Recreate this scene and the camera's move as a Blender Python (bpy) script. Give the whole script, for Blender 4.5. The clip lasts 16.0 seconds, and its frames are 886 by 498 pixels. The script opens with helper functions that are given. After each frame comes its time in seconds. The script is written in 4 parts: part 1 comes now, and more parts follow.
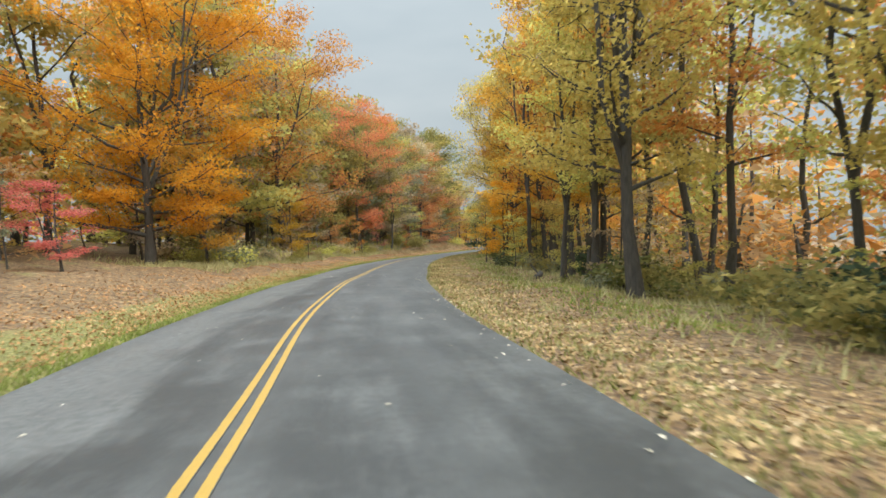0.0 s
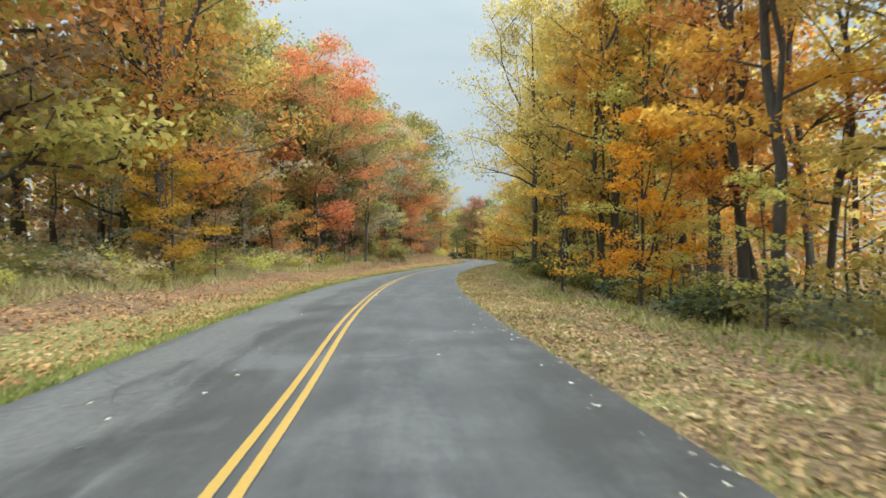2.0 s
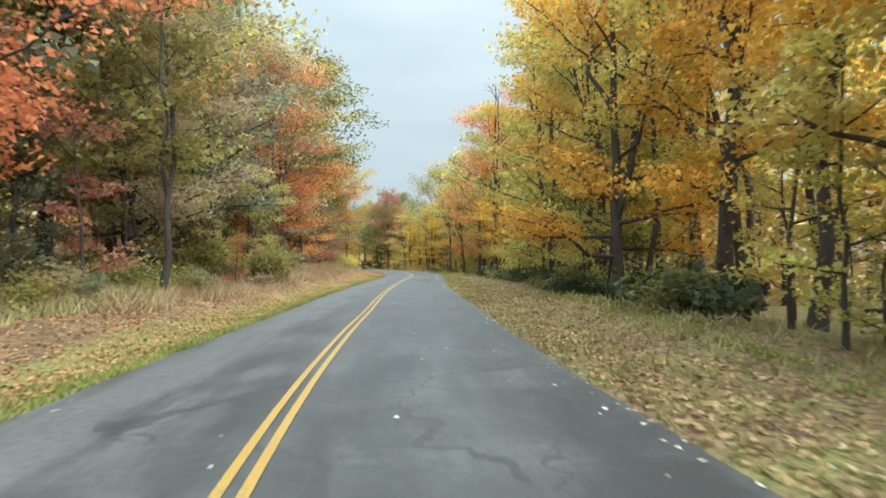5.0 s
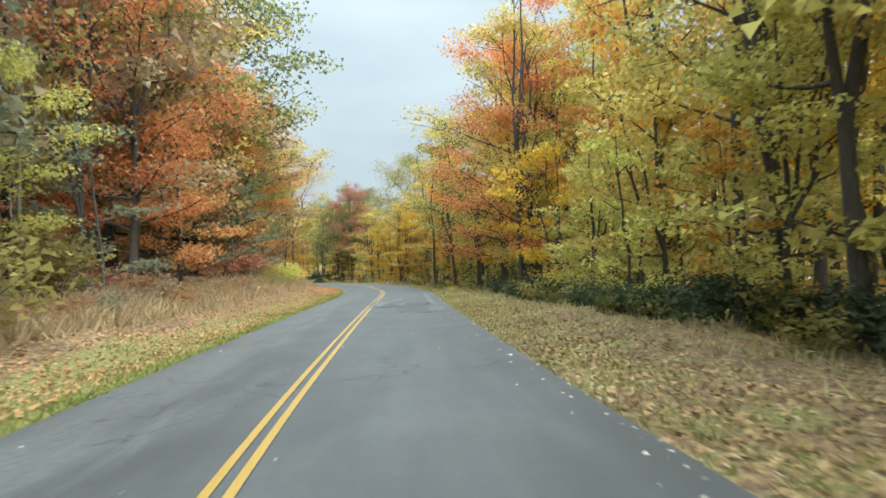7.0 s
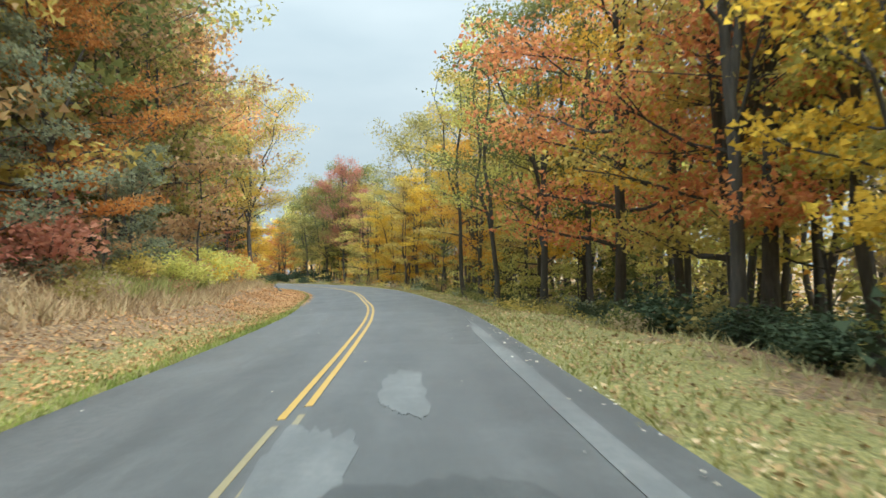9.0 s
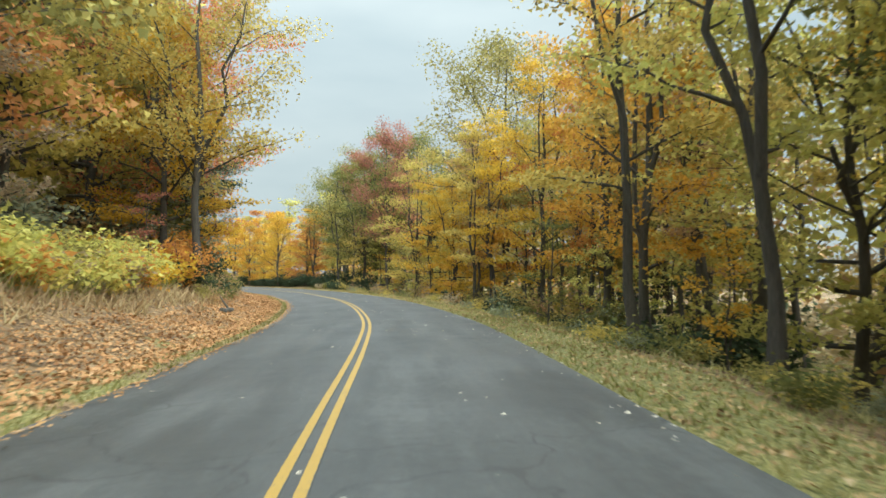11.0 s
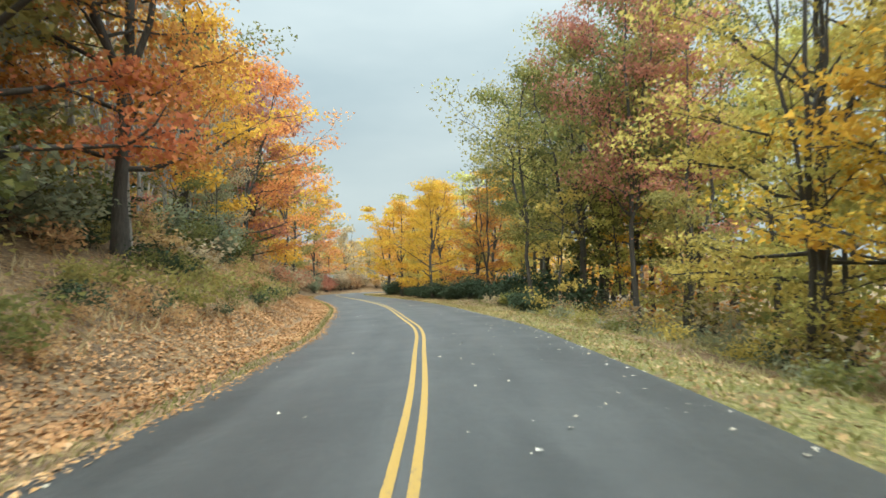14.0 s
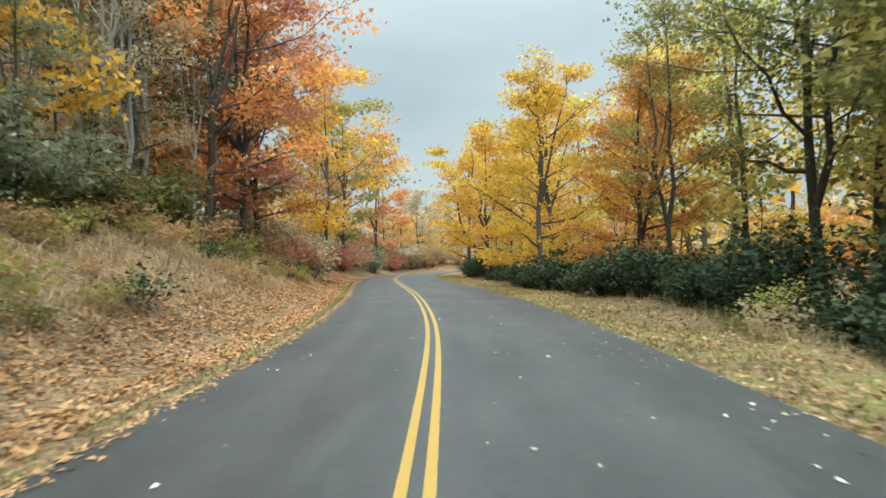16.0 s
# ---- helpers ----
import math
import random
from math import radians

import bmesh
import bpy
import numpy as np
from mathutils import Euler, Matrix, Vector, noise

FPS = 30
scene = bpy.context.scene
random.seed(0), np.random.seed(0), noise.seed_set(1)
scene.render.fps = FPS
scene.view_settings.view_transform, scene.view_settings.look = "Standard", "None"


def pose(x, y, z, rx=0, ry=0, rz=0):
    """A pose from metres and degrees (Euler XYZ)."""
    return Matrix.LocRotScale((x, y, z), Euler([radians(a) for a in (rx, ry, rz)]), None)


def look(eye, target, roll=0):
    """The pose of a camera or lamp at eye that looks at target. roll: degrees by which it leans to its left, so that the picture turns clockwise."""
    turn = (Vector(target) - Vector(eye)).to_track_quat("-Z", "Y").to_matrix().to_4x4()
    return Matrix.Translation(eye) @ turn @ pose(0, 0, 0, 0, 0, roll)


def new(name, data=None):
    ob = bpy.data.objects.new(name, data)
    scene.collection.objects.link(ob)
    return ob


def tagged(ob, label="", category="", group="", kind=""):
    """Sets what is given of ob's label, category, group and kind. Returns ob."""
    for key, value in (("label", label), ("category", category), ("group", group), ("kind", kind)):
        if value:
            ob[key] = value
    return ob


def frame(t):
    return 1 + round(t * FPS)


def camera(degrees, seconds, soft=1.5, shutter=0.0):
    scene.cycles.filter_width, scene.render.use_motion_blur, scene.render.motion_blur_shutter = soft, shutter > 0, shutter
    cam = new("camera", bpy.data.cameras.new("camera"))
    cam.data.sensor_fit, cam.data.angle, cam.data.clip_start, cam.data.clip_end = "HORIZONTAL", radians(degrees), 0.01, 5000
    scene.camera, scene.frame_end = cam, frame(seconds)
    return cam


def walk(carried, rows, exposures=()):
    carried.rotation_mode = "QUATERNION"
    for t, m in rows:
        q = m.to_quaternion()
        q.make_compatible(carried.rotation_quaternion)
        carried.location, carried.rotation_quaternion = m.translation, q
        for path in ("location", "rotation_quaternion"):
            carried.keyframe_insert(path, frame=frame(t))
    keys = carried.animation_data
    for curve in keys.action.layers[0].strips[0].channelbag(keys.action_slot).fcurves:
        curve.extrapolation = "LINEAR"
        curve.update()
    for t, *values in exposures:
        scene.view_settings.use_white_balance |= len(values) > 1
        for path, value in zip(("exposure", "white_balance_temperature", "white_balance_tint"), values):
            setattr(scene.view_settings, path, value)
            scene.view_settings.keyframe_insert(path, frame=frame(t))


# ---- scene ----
cam = camera(71.5, 16.0, soft=1.5, shutter=0.18)

# The drive: seconds, eye (x, y, z), heading to the left of +y, pitch up, roll.
PATH = [
    (0.0, 0.00, 0.00, 1.341, 0.31, -0.53, -1.55),
    (0.5, -0.91, 5.70, 1.322, -0.56, -0.60, -2.01),
    (1.0, -1.75, 11.42, 1.320, -2.11, -0.38, -1.92),
    (1.5, -2.36, 17.21, 1.309, -2.40, 0.03, -0.80),
    (2.0, -2.83, 23.08, 1.306, -2.94, 0.49, -0.07),
    (2.5, -3.19, 29.07, 1.306, -3.90, 0.69, -0.48),
    (3.0, -3.50, 35.06, 1.304, -5.70, 0.72, -1.07),
    (3.5, -3.57, 40.91, 1.288, -7.91, 0.46, -0.99),
    (4.0, -3.39, 46.66, 1.287, -9.38, 0.07, -0.77),
    (4.5, -2.98, 52.38, 1.304, -11.08, 0.54, -0.86),
    (5.0, -2.44, 58.04, 1.312, -12.43, 1.20, -1.00),
    (5.5, -1.74, 63.68, 1.316, -13.40, 1.74, -1.54),
    (6.0, -0.86, 69.29, 1.309, -14.07, 1.97, -2.36),
    (6.5, 0.14, 74.91, 1.292, -14.71, 1.92, -2.67),
    (7.0, 1.12, 80.53, 1.316, -15.49, 1.97, -2.25),
    (7.5, 2.10, 86.10, 1.288, -15.85, 1.94, -1.57),
    (8.0, 3.20, 91.60, 1.259, -15.81, 2.00, -1.43),
    (8.5, 4.34, 97.05, 1.275, -15.56, 2.09, -1.70),
    (9.0, 5.43, 102.54, 1.296, -15.09, 1.93, -1.48),
    (9.5, 6.51, 108.11, 1.305, -14.30, 1.92, -0.92),
    (10.0, 7.58, 113.72, 1.295, -13.17, 2.07, -0.50),
    (10.5, 8.55, 119.33, 1.269, -11.68, 2.26, -0.36),
    (11.0, 9.34, 124.92, 1.257, -9.71, 2.49, -0.40),
    (11.5, 9.95, 130.48, 1.361, -7.05, 2.89, -0.43),
    (12.0, 10.37, 135.94, 1.364, -4.03, 3.37, -0.71),
    (12.5, 10.56, 141.32, 1.369, -1.01, 3.64, -1.03),
    (13.0, 10.57, 146.72, 1.323, 2.19, 3.63, -0.99),
    (13.5, 10.33, 152.26, 1.274, 5.56, 3.43, -0.92),
    (14.0, 9.81, 157.92, 1.256, 8.68, 3.08, -1.09),
    (14.5, 9.00, 163.49, 1.269, 11.73, 2.54, -1.20),
    (15.0, 8.04, 168.92, 1.293, 14.29, 1.97, -1.50),
    (15.5, 6.91, 174.12, 1.317, 16.49, 1.47, -2.29),
    (16.0, 5.41, 179.09, 1.295, 17.10, 1.00, -1.40),
]


def aim(x, y, z, yaw, pitch, roll):
    a, b = radians(yaw), radians(pitch)
    return look((x, y, z), (x - 4 * math.sin(a) * math.cos(b), y + 4 * math.cos(a) * math.cos(b), z + 4 * math.sin(b)), roll)


walk(cam, [(t, aim(*row)) for t, *row in PATH], exposures=[(0, 0.94, 6300, 4), (1.5, 1.06, 6300, 3), (2.5, 1.12, 5950, 0), (4, 1.28, 5950, -1), (8.5, 1.22, 5950, -1), (11, 1.16, 6150, -3), (13, 1.12, 6200, -3), (16, 1.06, 6050, -4)])

# ---- light: an overcast autumn day ----
world = bpy.data.worlds.new("overcast_sky")
scene.world = world
world.use_nodes = True
wn = world.node_tree
wn.nodes.clear()
w_out = wn.nodes.new("ShaderNodeOutputWorld")
w_bg = wn.nodes.new("ShaderNodeBackground")
w_sky = wn.nodes.new("ShaderNodeTexSky")
w_sky.sky_type = "NISHITA"
w_sky.sun_disc = False
w_sky.sun_elevation = radians(42)
w_sky.sun_rotation = radians(160)
w_sky.air_density, w_sky.dust_density = 1.0, 4.0
w_co = wn.nodes.new("ShaderNodeTexCoord")
w_map = wn.nodes.new("ShaderNodeMapping")
w_map.inputs["Scale"].default_value = (1.0, 1.0, 3.2)
w_noise = wn.nodes.new("ShaderNodeTexNoise")
w_noise.inputs["Scale"].default_value = 2.1
w_noise.inputs["Detail"].default_value = 5.0
w_noise.inputs["Roughness"].default_value = 0.45
w_ramp = wn.nodes.new("ShaderNodeValToRGB")
w_ramp.color_ramp.elements[0].position, w_ramp.color_ramp.elements[1].position = 0.34, 0.66
w_ramp.color_ramp.elements[0].color = (2.0, 2.2, 2.34, 1)
w_ramp.color_ramp.elements[1].color = (2.75, 2.84, 2.9, 1)
w_mix = wn.nodes.new("ShaderNodeMix")
w_mix.data_type = "RGBA"
w_mix.inputs[0].default_value = 0.93
w_bg.inputs["Strength"].default_value = 0.1
wn.links.new(w_co.outputs["Generated"], w_map.inputs["Vector"])
wn.links.new(w_map.outputs["Vector"], w_noise.inputs["Vector"])
wn.links.new(w_noise.outputs["Fac"], w_ramp.inputs["Fac"])
wn.links.new(w_sky.outputs["Color"], w_mix.inputs[6])
wn.links.new(w_ramp.outputs["Color"], w_mix.inputs[7])
# an overcast sky is several times brighter overhead than towards the horizon
w_sep = wn.nodes.new("ShaderNodeSeparateXYZ")
w_high = wn.nodes.new("ShaderNodeValToRGB")
for pos, v in ((0.2, 1.18), (0.44, 1.5), (0.62, 5.4)):
    w_high.color_ramp.elements.new(pos).color = (v, v, v, 1)
w_high.color_ramp.elements[0].color = (1.12, 1.12, 1.12, 1)
w_high.color_ramp.elements[-1].color = (9.0, 9.0, 9.0, 1)
w_gain = wn.nodes.new("ShaderNodeMix")
w_gain.data_type, w_gain.blend_type = "RGBA", "MULTIPLY"
w_gain.inputs[0].default_value = 1.0
wn.links.new(w_co.outputs["Generated"], w_sep.inputs[0])
wn.links.new(w_sep.outputs["Z"], w_high.inputs["Fac"])
wn.links.new(w_mix.outputs[2], w_gain.inputs[6])
wn.links.new(w_high.outputs["Color"], w_gain.inputs[7])
wn.links.new(w_gain.outputs[2], w_bg.inputs["Color"])
wn.links.new(w_bg.outputs["Background"], w_out.inputs["Surface"])

sun_data = bpy.data.lights.new("sun", "SUN")
sun_data.energy, sun_data.angle, sun_data.color = 1.5, radians(25), (1.0, 0.96, 0.9)
sun = new("sun", sun_data)
sun.matrix_basis = look((22, -62, 76), (0, 0, 0))


# ---- materials ----
def material(name):
    mat = bpy.data.materials.new(name)
    mat.use_nodes = True
    nt = mat.node_tree
    nt.nodes.clear()
    return mat, nt, nt.nodes.new("ShaderNodeOutputMaterial")


def node(nt, kind, **values):
    n = nt.nodes.new("ShaderNode" + kind)
    for key, value in values.items():
        n.inputs[key.replace("_", " ")].default_value = value
    return n


def ramp(nt, fac, stops):
    r = nt.nodes.new("ShaderNodeValToRGB")
    while len(r.color_ramp.elements) < len(stops):
        r.color_ramp.elements.new(0.5)
    for e, (pos, col) in zip(r.color_ramp.elements, stops):
        e.position, e.color = pos, (*col, 1)
    nt.links.new(fac, r.inputs["Fac"])
    return r.outputs["Color"]


def mixed(nt, fac, a, b, kind="MIX"):
    m = nt.nodes.new("ShaderNodeMix")
    m.data_type, m.blend_type = "RGBA", kind
    for socket, value in ((m.inputs[0], fac), (m.inputs[6], a), (m.inputs[7], b)):
        if isinstance(value, (int, float)):
            socket.default_value = value
        elif isinstance(value, tuple):
            socket.default_value = (*value, 1)
        else:
            nt.links.new(value, socket)
    return m.outputs[2]


def maths(nt, op, a, b=0.0):
    m = nt.nodes.new("ShaderNodeMath")
    m.operation = op
    for socket, value in zip(m.inputs, (a, b)):
        if isinstance(value, (int, float)):
            socket.default_value = value
        else:
            nt.links.new(value, socket)
    return m.outputs[0]


def noise_of(nt, vector, scale, detail=4.0, rough=0.55):
    n = node(nt, "TexNoise", Scale=scale, Detail=detail, Roughness=rough)
    nt.links.new(vector, n.inputs["Vector"])
    return n.outputs["Fac"]


def leaf_material(name, tones, glow=0.7, vivid=0.83):
    """Foliage: each leaf has its own tone, each tree its own cast."""
    mat, nt, out = material(name)
    geo, info = nt.nodes.new("ShaderNodeNewGeometry"), nt.nodes.new("ShaderNodeObjectInfo")
    co = nt.nodes.new("ShaderNodeTexCoord")
    patch = noise_of(nt, co.outputs["Object"], 0.55, 2.0)
    fac = maths(nt, "ADD", maths(nt, "MULTIPLY", geo.outputs["Random Per Island"], 0.6), maths(nt, "SUBTRACT", maths(nt, "MULTIPLY", patch, 1.1), 0.35))
    col = ramp(nt, fac, [(i / (len(tones) - 1), c) for i, c in enumerate(tones)])
    hsv = nt.nodes.new("ShaderNodeHueSaturation")
    nt.links.new(col, hsv.inputs["Color"])
    nt.links.new(maths(nt, "ADD", maths(nt, "MULTIPLY", info.outputs["Random"], 0.018), 0.491), hsv.inputs["Hue"])
    nt.links.new(maths(nt, "ADD", maths(nt, "MULTIPLY", info.outputs["Random"], 0.3), 0.9), hsv.inputs["Value"])
    hsv.inputs["Saturation"].default_value = vivid
    d, tr = nt.nodes.new("ShaderNodeBsdfDiffuse"), nt.nodes.new("ShaderNodeBsdfTranslucent")
    nt.links.new(hsv.outputs["Color"], d.inputs["Color"])
    nt.links.new(hsv.outputs["Color"], tr.inputs["Color"])
    mix = nt.nodes.new("ShaderNodeMixShader")
    mix.inputs[0].default_value = glow
    nt.links.new(d.outputs[0], mix.inputs[1])
    nt.links.new(tr.outputs[0], mix.inputs[2])
    nt.links.new(mix.outputs[0], out.inputs["Surface"])
    return mat


LEAF = {
    "rose": leaf_material("leaf_rose", [(0.48, 0.10, 0.08), (0.68, 0.18, 0.13), (0.74, 0.32, 0.2)], vivid=0.93),
    "amber": leaf_material("leaf_amber", [(0.46, 0.20, 0.012), (0.74, 0.37, 0.02), (0.80, 0.49, 0.04)], vivid=0.97),
    "flame": leaf_material("leaf_flame", [(0.42, 0.13, 0.05), (0.64, 0.225, 0.06), (0.72, 0.38, 0.10)], vivid=0.92),
    "yellow": leaf_material("leaf_yellow", [(0.40, 0.24, 0.02), (0.60, 0.385, 0.03), (0.70, 0.48, 0.055)], vivid=0.95),
    "gold": leaf_material("leaf_gold", [(0.42, 0.21, 0.025), (0.62, 0.345, 0.035), (0.70, 0.44, 0.06)], vivid=0.95),
    "orange": leaf_material("leaf_orange", [(0.32, 0.13, 0.03), (0.55, 0.23, 0.035), (0.62, 0.34, 0.06)], vivid=0.93),
    "coral": leaf_material("leaf_coral", [(0.42, 0.18, 0.07), (0.66, 0.30, 0.095), (0.70, 0.42, 0.15)], vivid=0.93),
    "red": leaf_material("leaf_red", [(0.36, 0.09, 0.05), (0.58, 0.15, 0.06), (0.62, 0.26, 0.09)], vivid=0.93),
    "maroon": leaf_material("leaf_maroon", [(0.32, 0.105, 0.06), (0.50, 0.17, 0.09), (0.52, 0.27, 0.11)]),
    "russet": leaf_material("leaf_russet", [(0.26, 0.14, 0.05), (0.44, 0.24, 0.08), (0.52, 0.34, 0.11)]),
    "tan": leaf_material("leaf_tan", [(0.27, 0.205, 0.105), (0.44, 0.325, 0.17), (0.52, 0.42, 0.23)]),
    "lime": leaf_material("leaf_yellow_green", [(0.28, 0.27, 0.05), (0.53, 0.49, 0.075), (0.72, 0.60, 0.10)], vivid=0.84),
    "mustard": leaf_material("leaf_mustard", [(0.29, 0.23, 0.045), (0.52, 0.395, 0.062), (0.66, 0.485, 0.09)], vivid=0.88),
    "olive": leaf_material("leaf_olive", [(0.18, 0.165, 0.045), (0.31, 0.27, 0.065), (0.45, 0.35, 0.085)], vivid=0.88),
    "green": leaf_material("leaf_green", [(0.085, 0.095, 0.03), (0.175, 0.18, 0.05), (0.30, 0.265, 0.075)], vivid=0.9),
    "dark": leaf_material("leaf_dark_green", [(0.03, 0.045, 0.022), (0.055, 0.08, 0.04), (0.09, 0.12, 0.06)], 0.2),
    "sage": leaf_material("leaf_sage", [(0.14, 0.155, 0.09), (0.24, 0.26, 0.15), (0.34, 0.32, 0.16)]),
}


def bark_material(name, dark, light):
    mat, nt, out = material(name)
    co, info = nt.nodes.new("ShaderNodeTexCoord"), nt.nodes.new("ShaderNodeObjectInfo")
    mp = nt.nodes.new("ShaderNodeMapping")
    mp.inputs["Scale"].default_value = (9, 9, 1.3)
    nt.links.new(co.outputs["Object"], mp.inputs["Vector"])
    f = noise_of(nt, mp.outputs["Vector"], 2.2, 5.0, 0.65)
    blot = noise_of(nt, co.outputs["Object"], 0.7, 3.0)
    col = ramp(nt, f, [(0.3, dark), (0.7, light)])
    col = mixed(nt, maths(nt, "MULTIPLY", blot, 0.5), col, (0.075, 0.075, 0.062))
    b = node(nt, "BsdfPrincipled", Roughness=0.9)
    nt.links.new(col, b.inputs["Base Color"])
    bump = node(nt, "Bump", Strength=0.8, Distance=0.03)
    nt.links.new(f, bump.inputs["Height"])
    nt.links.new(bump.outputs[0], b.inputs["Normal"])
    nt.links.new(b.outputs[0], out.inputs["Surface"])
    return mat


BARK = bark_material("bark_dark", (0.022, 0.018, 0.016), (0.085, 0.073, 0.062))
BARK_PALE = bark_material("bark_pale", (0.2, 0.185, 0.16), (0.48, 0.45, 0.41))


def asphalt_material(name, dark, light, wear=1.0):
    mat, nt, out = material(name)
    uv = nt.nodes.new("ShaderNodeUVMap")
    sep = nt.nodes.new("ShaderNodeSeparateXYZ")
    nt.links.new(uv.outputs[0], sep.inputs[0])
    mp = nt.nodes.new("ShaderNodeMapping")
    mp.inputs["Scale"].default_value = (1.0, 0.16, 1.0)
    nt.links.new(uv.outputs[0], mp.inputs["Vector"])
    streak = noise_of(nt, mp.outputs["Vector"], 1.9, 5.0, 0.62)
    blot = noise_of(nt, uv.outputs[0], 0.5, 5.0, 0.64)
    grit = noise_of(nt, uv.outputs[0], 70.0, 2.0, 0.7)
    mp2 = nt.nodes.new("ShaderNodeMapping")
    mp2.inputs["Scale"].default_value = (0.55, 1.7, 1.0)
    nt.links.new(uv.outputs[0], mp2.inputs["Vector"])
    cross = noise_of(nt, mp2.outputs["Vector"], 0.8, 5.0, 0.62)
    fine = noise_of(nt, uv.outputs[0], 9.0, 4.0, 0.7)
    fac = maths(nt, "ADD", maths(nt, "MULTIPLY", streak, 0.38), maths(nt, "MULTIPLY", blot, 0.42))
    fac = maths(nt, "ADD", fac, maths(nt, "ADD", maths(nt, "MULTIPLY", cross, 0.16), maths(nt, "MULTIPLY", fine, 0.2)))
    col = ramp(nt, fac, [(0.53, dark), (0.60, tuple(0.6 * a + 0.4 * b for a, b in zip(dark, light))), (0.67, light)])
    if wear > 0.5:  # the newer, darker and more even surface further along
        newer = ramp(nt, maths(nt, "ADD", maths(nt, "MULTIPLY", sep.outputs["Y"], 0.004), maths(nt, "MULTIPLY", blot, 0.1)), [(0.57, (0, 0, 0)), (0.68, (0.76, 0.76, 0.76))])
        col = mixed(nt, newer, col, ramp(nt, maths(nt, "ADD", maths(nt, "MULTIPLY", streak, 0.6), maths(nt, "MULTIPLY", fine, 0.4)), [(0.38, (0.0205, 0.0220, 0.0225)), (0.5, (0.0285, 0.0300, 0.0305)), (0.62, (0.042, 0.0435, 0.0435))]))
    if wear > 0.5:
        # the old, bleached stretch before the repairs, and the paler outer half of the left lane
        old = ramp(nt, maths(nt, "ADD", maths(nt, "MULTIPLY", sep.outputs["Y"], 0.004), maths(nt, "MULTIPLY", blot, 0.1)), [(0.30, (0.1, 0.1, 0.1)), (0.38, (0.5, 0.5, 0.5)), (0.52, (0.5, 0.5, 0.5)), (0.62, (0, 0, 0))])
        col = mixed(nt, old, col, (0.082, 0.085, 0.085))
        outer = ramp(nt, maths(nt, "ADD", maths(nt, "MULTIPLY", sep.outputs["X"], -0.3), maths(nt, "MULTIPLY", maths(nt, "SUBTRACT", streak, 0.5), 0.9)), [(0.34, (0, 0, 0)), (0.52, (1, 1, 1)), (0.72, (1, 1, 1)), (0.84, (0.3, 0.3, 0.3))])
        reach = ramp(nt, maths(nt, "MULTIPLY", sep.outputs["Y"], 0.004), [(0.25, (0.75, 0.75, 0.75)), (0.42, (0.45, 0.45, 0.45)), (0.54, (0, 0, 0))])
        col = mixed(nt, mixed(nt, 1.0, outer, reach, "MULTIPLY"), col, ramp(nt, fine, [(0.36, (0.085, 0.087, 0.086)), (0.62, (0.17, 0.172, 0.168))]))
    # tyre tracks, worn smoother and paler
    wave = maths(nt, "COSINE", maths(nt, "MULTIPLY", sep.outputs["X"], 3.9))
    col = mixed(nt, maths(nt, "MULTIPLY", maths(nt, "MAXIMUM", wave, 0.0), 0.22 * wear), col, light)
    col = mixed(nt, maths(nt, "MULTIPLY", grit, 0.5), col, (0.03, 0.03, 0.031))
    vor = node(nt, "TexVoronoi", Scale=0.55)
    vor.feature = "DISTANCE_TO_EDGE"
    wob = nt.nodes.new("ShaderNodeVectorMath")
    nz = node(nt, "TexNoise", Scale=0.9, Detail=4.0)
    nt.links.new(uv.outputs[0], nz.inputs["Vector"])
    wob.operation = "MULTIPLY_ADD"
    nt.links.new(nz.outputs["Color"], wob.inputs[0])
    wob.inputs[1].default_value = (1.6, 1.6, 0)
    nt.links.new(uv.outputs[0], wob.inputs[2])
    nt.links.new(wob.outputs[0], vor.inputs["Vector"])
    crack = maths(nt, "LESS_THAN", vor.outputs["Distance"], 0.009)
    some = maths(nt, "GREATER_THAN", noise_of(nt, uv.outputs[0], 0.12, 2.0), 0.56)
    col = mixed(nt, maths(nt, "MULTIPLY", maths(nt, "MULTIPLY", crack, some), 0.7 * wear), col, (0.02, 0.02, 0.02))
    b = node(nt, "BsdfPrincipled", Roughness=0.62)
    nt.links.new(col, b.inputs["Base Color"])
    rough = maths(nt, "ADD", maths(nt, "MULTIPLY", blot, 0.35), 0.42)
    nt.links.new(rough, b.inputs["Roughness"])
    bump = node(nt, "Bump", Strength=0.35, Distance=0.006)
    nt.links.new(grit, bump.inputs["Height"])
    nt.links.new(bump.outputs[0], b.inputs["Normal"])
    nt.links.new(b.outputs[0], out.inputs["Surface"])
    return mat


ASPHALT = asphalt_material("asphalt", (0.0160, 0.0168, 0.0168), (0.089, 0.091, 0.090))
PATCH_DARK = asphalt_material("asphalt_patch_dark", (0.024, 0.026, 0.026), (0.058, 0.062, 0.061), 0.2)
PATCH_PALE = asphalt_material("asphalt_patch_pale", (0.085, 0.09, 0.09), (0.16, 0.165, 0.162), 0.2)


